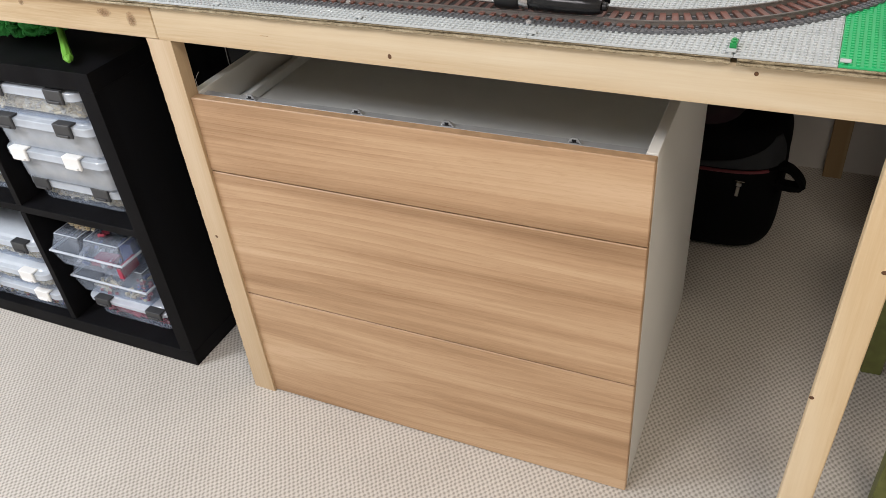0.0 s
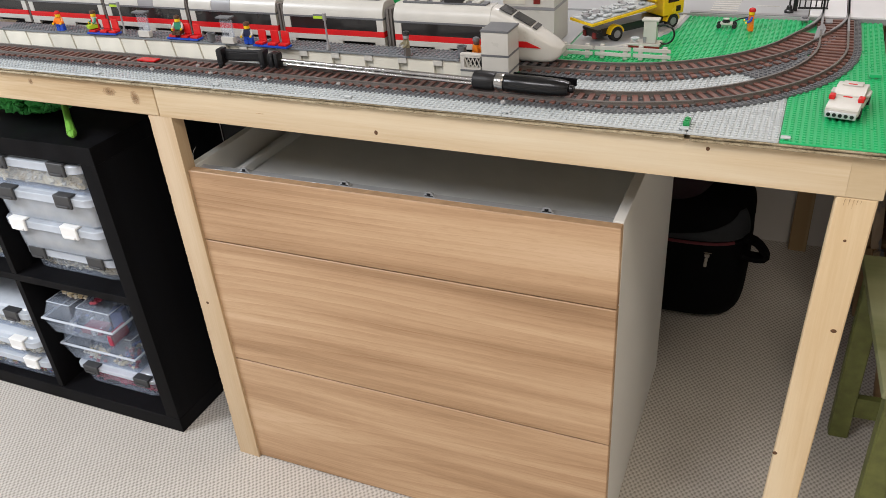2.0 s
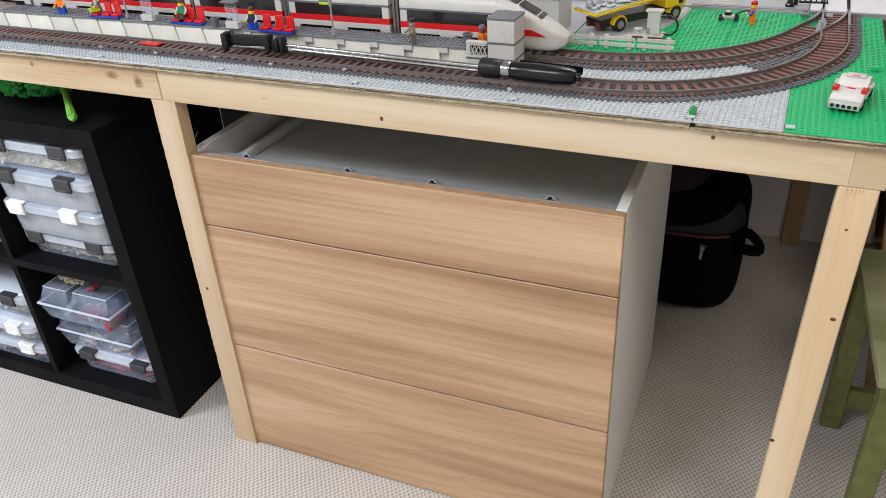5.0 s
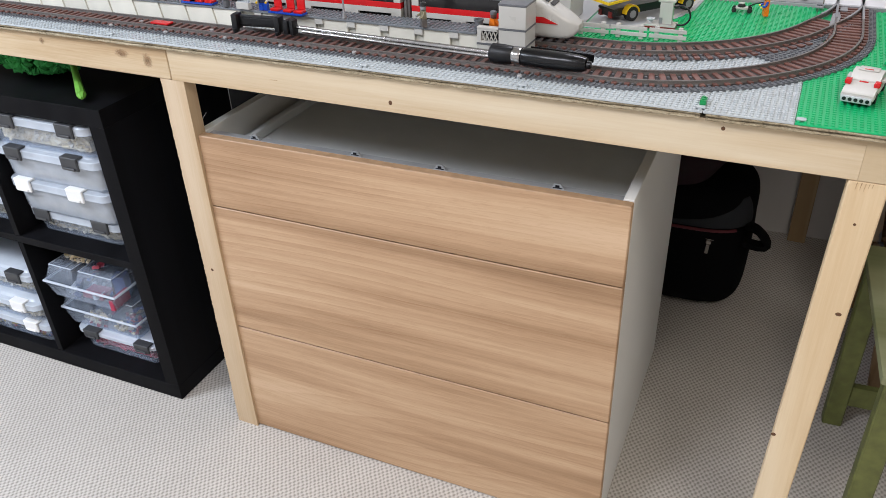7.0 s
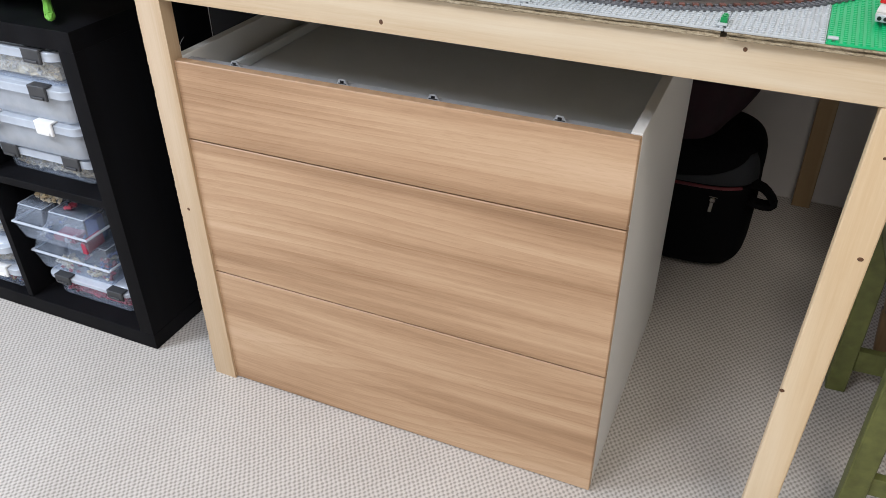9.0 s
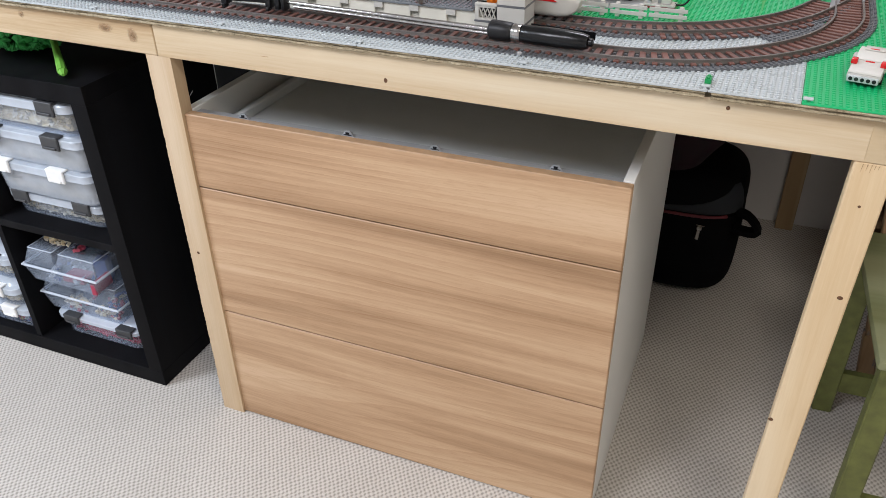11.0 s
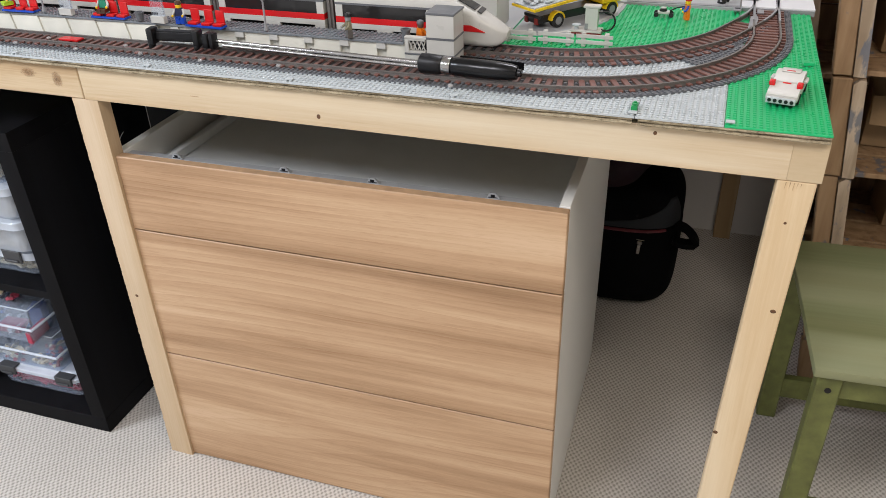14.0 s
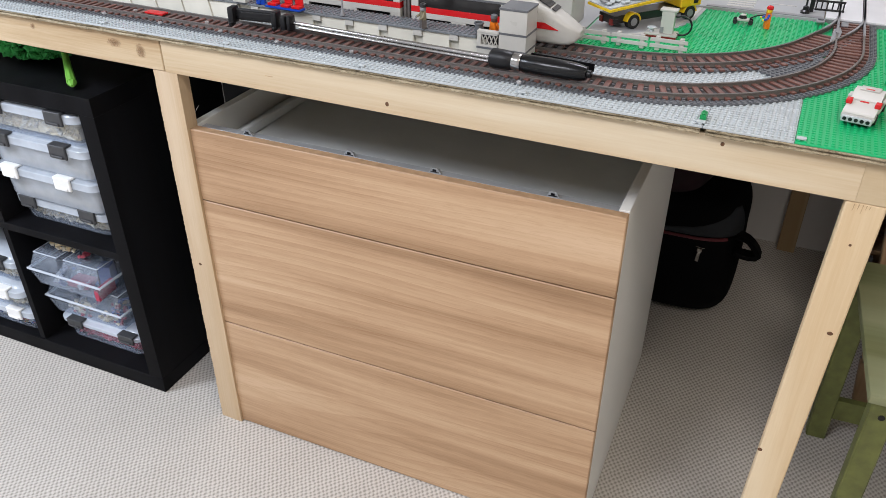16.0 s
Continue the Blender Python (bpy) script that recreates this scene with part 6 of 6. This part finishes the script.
part("handle", bm, plain("soft_black_grip", (0.003, 0.003, 0.0035), 0.22, vary=0.1, spec=0.4, bump=0.25, bump_scale=90), stick, "glossy black grip")
bm = bmesh.new()
box(bm, 0.0, 0.100, -0.003, 0.0, -0.006, 0.006, bevel=0.001, m=Matrix.Translation(line(0.80) + Vector((0, 0.024, 0.004))) @ pose(0, 0, 0, 0, 1.5, ang + 2))
part("wrist_strap", bm, NYLON, stick, "black wrist strap")

solid("red_tile", B((-0.021, 0.021, -0.0085, 0.0085, 0.0, 0.0034), bevel=0.0006), RED, "flat red toy tile lying between the rails", "toy brick", at_world(-0.122, 0.102, Z0 + PL + 0.0029, 0))
gb = thing("green_brick", at_world(0.881, 0.016, Z0, 0), "small green toy brick standing at the plate edge", "toy brick")
part("brick", B((-0.0041, 0.0041, -0.0082, 0.0082, 0.0, BR), bevel=0.0004), GREEN_BRICK, gb)
stud_part([(0, -0.0041, BR), (0, 0.0041, BR)], GREEN_BRICK, gb)
CLEARBIT = clear_plastic("clear_stud", (0.62, 0.60, 0.58), 0.4, 0.1)
for x, y in ((-0.075, 0.056), (0.054, 0.060), (0.177, 0.050), (0.317, 0.056), (0.612, 0.033), (-0.170, 0.100), (0.001, 0.092), (-0.21, 0.062)):
    bm = bmesh.new()
    lathe(bm, (0, 0, 0), [(0.0034, 0), (0.0040, 0.001), (0.0040, 0.003), (0.0025, 0.0042)], 10)
    solid("clear_stud", bm, CLEARBIT, "small clear round toy stud on the track", "toy brick", at_world(x, y, Z0 + PL + 0.0019), "clear studs on the track")
for x in (-0.180, 0.096, 0.358, 0.626, 0.880, 1.006):
    solid("plate_clip", B((-0.006, 0.006, -0.004, 0.004, 0.0, 0.0022), bevel=0.0004), LIGHT_GREY, "light grey toy tile joining two baseplates", "toy brick", at_world(x, -0.003 + 0.0227 * (1.134 - x), Z0 + 0.0001 + 0.0018), "joining tiles")
for x, y in ((1.119, 0.265),):
    solid("plate_clip", B((-0.008, 0.008, -0.004, 0.004, 0.0, 0.0052), bevel=0.0004), GREEN, "green toy brick joining two plates at the table edge", "toy brick", at_world(x, y, Z0 + 0.0019), "joining tiles")

# ---- white car ----
car = thing("toy_car", at_world(1.069, 0.073, Z0 + 0.0019, -11) @ Matrix.Scale(0.92, 4), "white toy car with red tail lights, parked on a green plate", "toy car")
CW, CL = 0.0225, 0.104
part("chassis", B((-CW + 0.002, CW - 0.002, 0.004, CL - 0.004, 0.004, 0.0085)), BLACK, car)
part("body", B((-CW, CW, 0.0, CL, 0.0087, 0.0166), bevel=0.0016, seg=2), WHITE, car)
bumper = part("bumper", B((-CW + 0.0015, CW - 0.0015, -0.0042, -0.0002, 0.0050, 0.0146), bevel=0.0016, seg=2), LIGHT_GREY, car, "light grey bumper with round holes")
for k in range(5):
    bm = bmesh.new()
    rod(bm, (-0.0156 + k * 0.0078, -0.0048, 0.0100), (-0.0156 + k * 0.0078, -0.0040, 0.0100), 0.0028, n=12)
    part("grille_hole", bm, BLACK, bumper, "black round hole")
bm = bmesh.new()
slab(bm, [(0.0005, 0.0168), (0.0375, 0.0168), (0.0375, 0.0250), (0.004, 0.0195)], -CW + 0.0008, CW - 0.0008, "X")
part("boot_lid", bm, WHITE, car)
bm = bmesh.new()
slab(bm, [(0.038, 0.0168), (0.0985, 0.0168), (0.088, 0.0240), (0.075, 0.0342), (0.057, 0.0342), (0.041, 0.0258)], -0.0205, 0.0205, "X")
part("cabin", bm, WHITE, car)
part("roof", B((-0.0138, 0.0138, 0.0575, 0.0755, 0.0343, 0.0366), bevel=0.0011, seg=3), WHITE, car)
part("roof_badge", B((-0.006, 0.006, 0.0585, 0.0615, 0.0367, 0.0371)), RED, car, "red mark")
part("boot_badge", B((-0.006, 0.006, 0.0345, 0.0372, 0.0246, 0.0258)), RED, car, "red mark")
for sx in (-1, 1):
    part("tail_light", B((sx * 0.0196 - 0.0042, sx * 0.0196 + 0.0042, 0.0225, 0.0345, 0.0225, 0.0300), bevel=0.0014, seg=2), RED, car, "red tail light")
    part("wing", B((sx * 0.0236 - 0.0030, sx * 0.0236 + 0.0030, 0.0500, 0.0680, 0.0225, 0.0270), bevel=0.001), WHITE, car)
    for y in (0.022, 0.084):
        bm = bmesh.new()
        rod(bm, (sx * 0.0185, y, 0.0080), (sx * 0.0232, y, 0.0080), 0.0080, n=18)
        part("wheel", bm, RUBBER, car, "black wheel")

# ---- fence, fuel pump, truck, mower and the rest ----
for k in range(3):
    fe = thing("toy_fence", at_world(0.627 + k * 0.0645, 0.285, Z0 + 0.0019, 0), "white toy rail fence beside the track", "toy fence", "toy fences")
    for a in (0.0085, 0.0475):
        part("post", B((a, a + 0.0074, -0.003, 0.003, 0.0, 0.0240), bevel=0.0008), WHITE, fe)
    for z in (0.0050, 0.0150):
        part("rail", B((0.0, 0.0615, -0.0045, -0.0031, z, z + 0.0066), bevel=0.0005), WHITE, fe)

pump = thing("toy_fuel_pump", at_world(0.762, 0.368, Z0 + 0.0015, 0), "white toy fuel pump with black hose on a brown base", "toy pump")
part("base", B((-0.030, 0.026, -0.016, 0.016, 0.0, PL), bevel=0.0004), DARK_RED, pump, "dark red base plate")
part("step", B((-0.028, 0.026, -0.015, 0.015, PL + 0.0002, 2 * PL), bevel=0.0004), WHITE, pump)
part("column", B((-0.004, 0.018, -0.008, 0.008, 2 * PL + 0.0002, 0.044), bevel=0.0005), WHITE, pump)
part("cap", B((-0.008, 0.022, -0.0085, 0.0085, 0.0442, 0.0485), bevel=0.001), WHITE, pump)
part("panel", B((-0.004, 0.002, -0.0088, -0.0082, 0.008, 0.018)), SWITCH_GREY, pump, "grey panel")
bm = bmesh.new()
lathe(bm, (-0.019, -0.002, 2 * PL + 0.0001), [(0.004, 0), (0.003, 0.003), (0.008, 0.006), (0.008, 0.0075)], 14)
part("lamp", bm, LIGHT_GREY, pump)
bm = bmesh.new()
tube(bm, [(0.017, 0.0, 0.036)] + [(0.031 + 0.0165 * math.sin(a), 0.0, 0.0215 + 0.0165 * math.cos(a)) for a in np.linspace(-0.5, 3.6, 16)], 0.0017, 8)
part("hose", bm, BLACK, pump, "black hose")

truck = thing("toy_truck", at_world(0.656, 0.371, Z0 + 0.0014, 52.3), "yellow toy flatbed truck with grey tilting bed on the road plate", "toy truck")
part("chassis", B((0.006, 0.198, -0.018, 0.018, 0.010, 0.024), bevel=0.0006), BLACK, truck)
bm = bmesh.new()
slab(bm, [(-0.014, 0.0368), (0.130, 0.0460), (0.130, 0.0505), (-0.014, 0.0408)], -0.033, 0.033, "Y")
part("bed_frame", bm, YELLOW, truck, "yellow bed frame")
bm = bmesh.new()
slab(bm, [(-0.012, 0.0412), (0.129, 0.0509), (0.129, 0.0528), (-0.012, 0.0431)], -0.0295, 0.0295, "Y")
part("bed", bm, LIGHT_GREY, truck, "light grey plated bed")
rnd = random.Random(8)
for k in range(44):
    a, b = rnd.uniform(-0.009, 0.108), rnd.uniform(-0.027, 0.018)
    zt = 0.0431 + 0.0097 * (a + 0.012) / 0.141
    part("loose_plate", B((0, rnd.choice((0.008, 0.016)), 0, 0.0085, 0.0005, 0.0032), bevel=0.0004), LIGHT_GREY if k % 3 else SWITCH_GREY, truck, "", pose(a, b, zt + 0.0006 + 0.0007 * (k % 4), 0, -3.9, rnd.choice((0, 0, 90, 45, -30))))
part("cab", B((0.150, 0.200, -0.030, 0.030, 0.0245, 0.078), bevel=0.002), YELLOW, truck, "yellow cab")
part("cab_window", B((0.160, 0.186, -0.0306, -0.0301, 0.048, 0.068)), SMOKE, truck, "dark side window")
part("cab_vent", B((0.180, 0.190, -0.0312, -0.0301, 0.030, 0.040)), BLACK, truck)
part("load_guard", B((0.1325, 0.1385, -0.026, 0.026, 0.0535, 0.080), bevel=0.001), YELLOW, truck)
part("seat_back", B((0.1225, 0.1320, -0.012, 0.012, 0.0545, 0.078), bevel=0.002), BLACK, truck, "black winch block")
for x in (0.045, 0.176):
    for sy in (-1, 1):
        bm = bmesh.new()
        rod(bm, (x, sy * 0.018, 0.0125), (x, sy * 0.0290, 0.0125), 0.0125, n=22)
        w = part("wheel", bm, RUBBER, truck, "black tyre")
        bm = bmesh.new()
        rod(bm, (x, sy * 0.0291, 0.0125), (x, sy * 0.0298, 0.0125), 0.0070, n=16)
        part("rim", bm, SWITCH_GREY, w, "grey rim")
        arch = bmesh.new()
        pts = [(x + 0.0165 * math.cos(a), 0.0125 + 0.0165 * math.sin(a)) for a in np.linspace(0.1, math.pi - 0.1, 9)]
        inn = [(x + 0.0138 * math.cos(a), 0.0125 + 0.0138 * math.sin(a)) for a in np.linspace(math.pi - 0.1, 0.1, 9)]
        slab(arch, pts + inn, min(sy * 0.017, sy * 0.0285), max(sy * 0.017, sy * 0.0285), "Y")
        part("wheel_arch", arch, YELLOW, truck, "yellow wheel arch")
for sy in (-0.018, 0.010):
    part("mud_flap", B((0.004, 0.010, sy, sy + 0.009, 0.008, 0.019), bevel=0.0008), DARK_RED, truck, "dark red block")
part("tail_bar", B((0.006, 0.016, -0.022, 0.022, 0.0192, 0.0245), bevel=0.0006), BLACK, truck)

mower = thing("toy_mower", at_world(0.882, 0.505, Z0 + 0.0019, 4), "small white and black toy lawn mower on the green plate", "toy mower")
part("body", B((-0.010, 0.012, -0.006, 0.006, 0.0045, 0.0095), bevel=0.001), WHITE, mower)
bm = bmesh.new()
lathe(bm, (0, 0, 0.0097), [(0.007, 0), (0.0072, 0.002), (0.005, 0.0045), (0.003, 0.005)], 14)
part("motor_cap", bm, BLACK, mower)
bm = bmesh.new()
lathe(bm, (0, 0, 0.0149), [(0.0055, 0), (0.0055, 0.0012), (0.004, 0.0016)], 14)
part("lid", bm, WHITE, mower)
for x in (-0.012, 0.015):
    for y in (-0.008, 0.008):
        bm = bmesh.new()
        rod(bm, (x, y - 0.002, 0.0042), (x, y + 0.002, 0.0042), 0.0042, n=14)
        part("wheel", bm, RUBBER, mower, "black wheel")
bm = bmesh.new()
tube(bm, [(0.012, 0, 0.010), (0.024, 0.001, 0.016), (0.040, 0.002, 0.019)], 0.0012, 8)
part("handle", bm, BLACK, mower)
figure(at_world(0.925, 0.492, Z0 + 0.0019, -75), ORANGE, ORANGE, RED, "toy figure in orange overalls and red cap behind the mower", False, BLUE)

lampost = thing("toy_lamp_post", at_world(0.985, 0.612, Z0 + 0.0054), "black toy lamp post beside the road plate", "toy lamp")
bm = bmesh.new()
lathe(bm, (0, 0, 0), [(0.0085, 0), (0.0085, 0.004), (0.0055, 0.006), (0.0050, 0.012), (0.0018, 0.014), (0.0018, 0.085), (0.003, 0.086), (0.003, 0.09)], 14)
part("post", bm, BLACK, lampost)
bar = thing("toy_barrier", at_world(1.000, 0.625, Z0 + 0.0054, 4), "black toy barred barrier beside the track", "toy fence")
part("frame", B((0.0, 0.052, -0.0015, 0.0015, 0.020, 0.0235), (0.0, 0.052, -0.0015, 0.0015, 0.004, 0.0075), bevel=0.0004), BLACK, bar)
for k in range(6):
    part("bar", B((0.001 + k * 0.0095, 0.0035 + k * 0.0095, -0.0012, 0.0012, 0.0076, 0.0199)), BLACK, bar)
part("gate_post", B((-0.009, -0.001, -0.004, 0.004, 0.0, 0.034), bevel=0.001), BLACK, bar)

house = thing("toy_house", at_world(0.512, 0.335, Z0 + 0.0014, 0), "tall white toy building with grey bands behind the train", "toy building")
part("wall", B((0.0, 0.094, 0.0, 0.085, 0.0002, 0.0640), bevel=0.0004), WHITE, house)
part("grey_band", B((-0.0008, 0.0948, -0.0008, 0.0858, 0.0642, 0.0690), bevel=0.0004), SWITCH_GREY, house, "grey plate band")
part("wall", B((0.0, 0.094, 0.0, 0.085, 0.0692, 0.1400), bevel=0.0004), WHITE, house)
part("corner_tile", B((-0.0012, 0.040, -0.0012, -0.0001, 0.0740, 0.110)), CREAM, house)
part("window", B((0.056, 0.068, -0.0012, 0.0, 0.075, 0.086)), DARK_RED, house, "dark red lattice window")
part("roof", B((-0.003, 0.097, -0.003, 0.088, 0.1402, 0.146), bevel=0.0006), SWITCH_GREY, house)
depot = thing("toy_station_house", at_world(0.10, 0.300, Z0 + 0.0014, 0), "long red and white toy station house behind the train", "toy building")
part("base_wall", B((0.0, 0.36, 0.0, 0.08, 0.0002, 0.060), bevel=0.0004), CREAM, depot)
for k, (mat_k, a, b) in enumerate(((RED, 0.0, 0.17), (CREAM, 0.1705, 0.205), (GREEN_BRICK, 0.2055, 0.245), (DARK_RED, 0.2455, 0.31), (CREAM, 0.3105, 0.36))):
    part("wall_panel", B((a, b, 0.0, 0.08, 0.0602, 0.120), bevel=0.0004), mat_k, depot)
part("roof", B((-0.004, 0.364, -0.004, 0.084, 0.1202, 0.128), bevel=0.0006), DARK_GREY, depot)
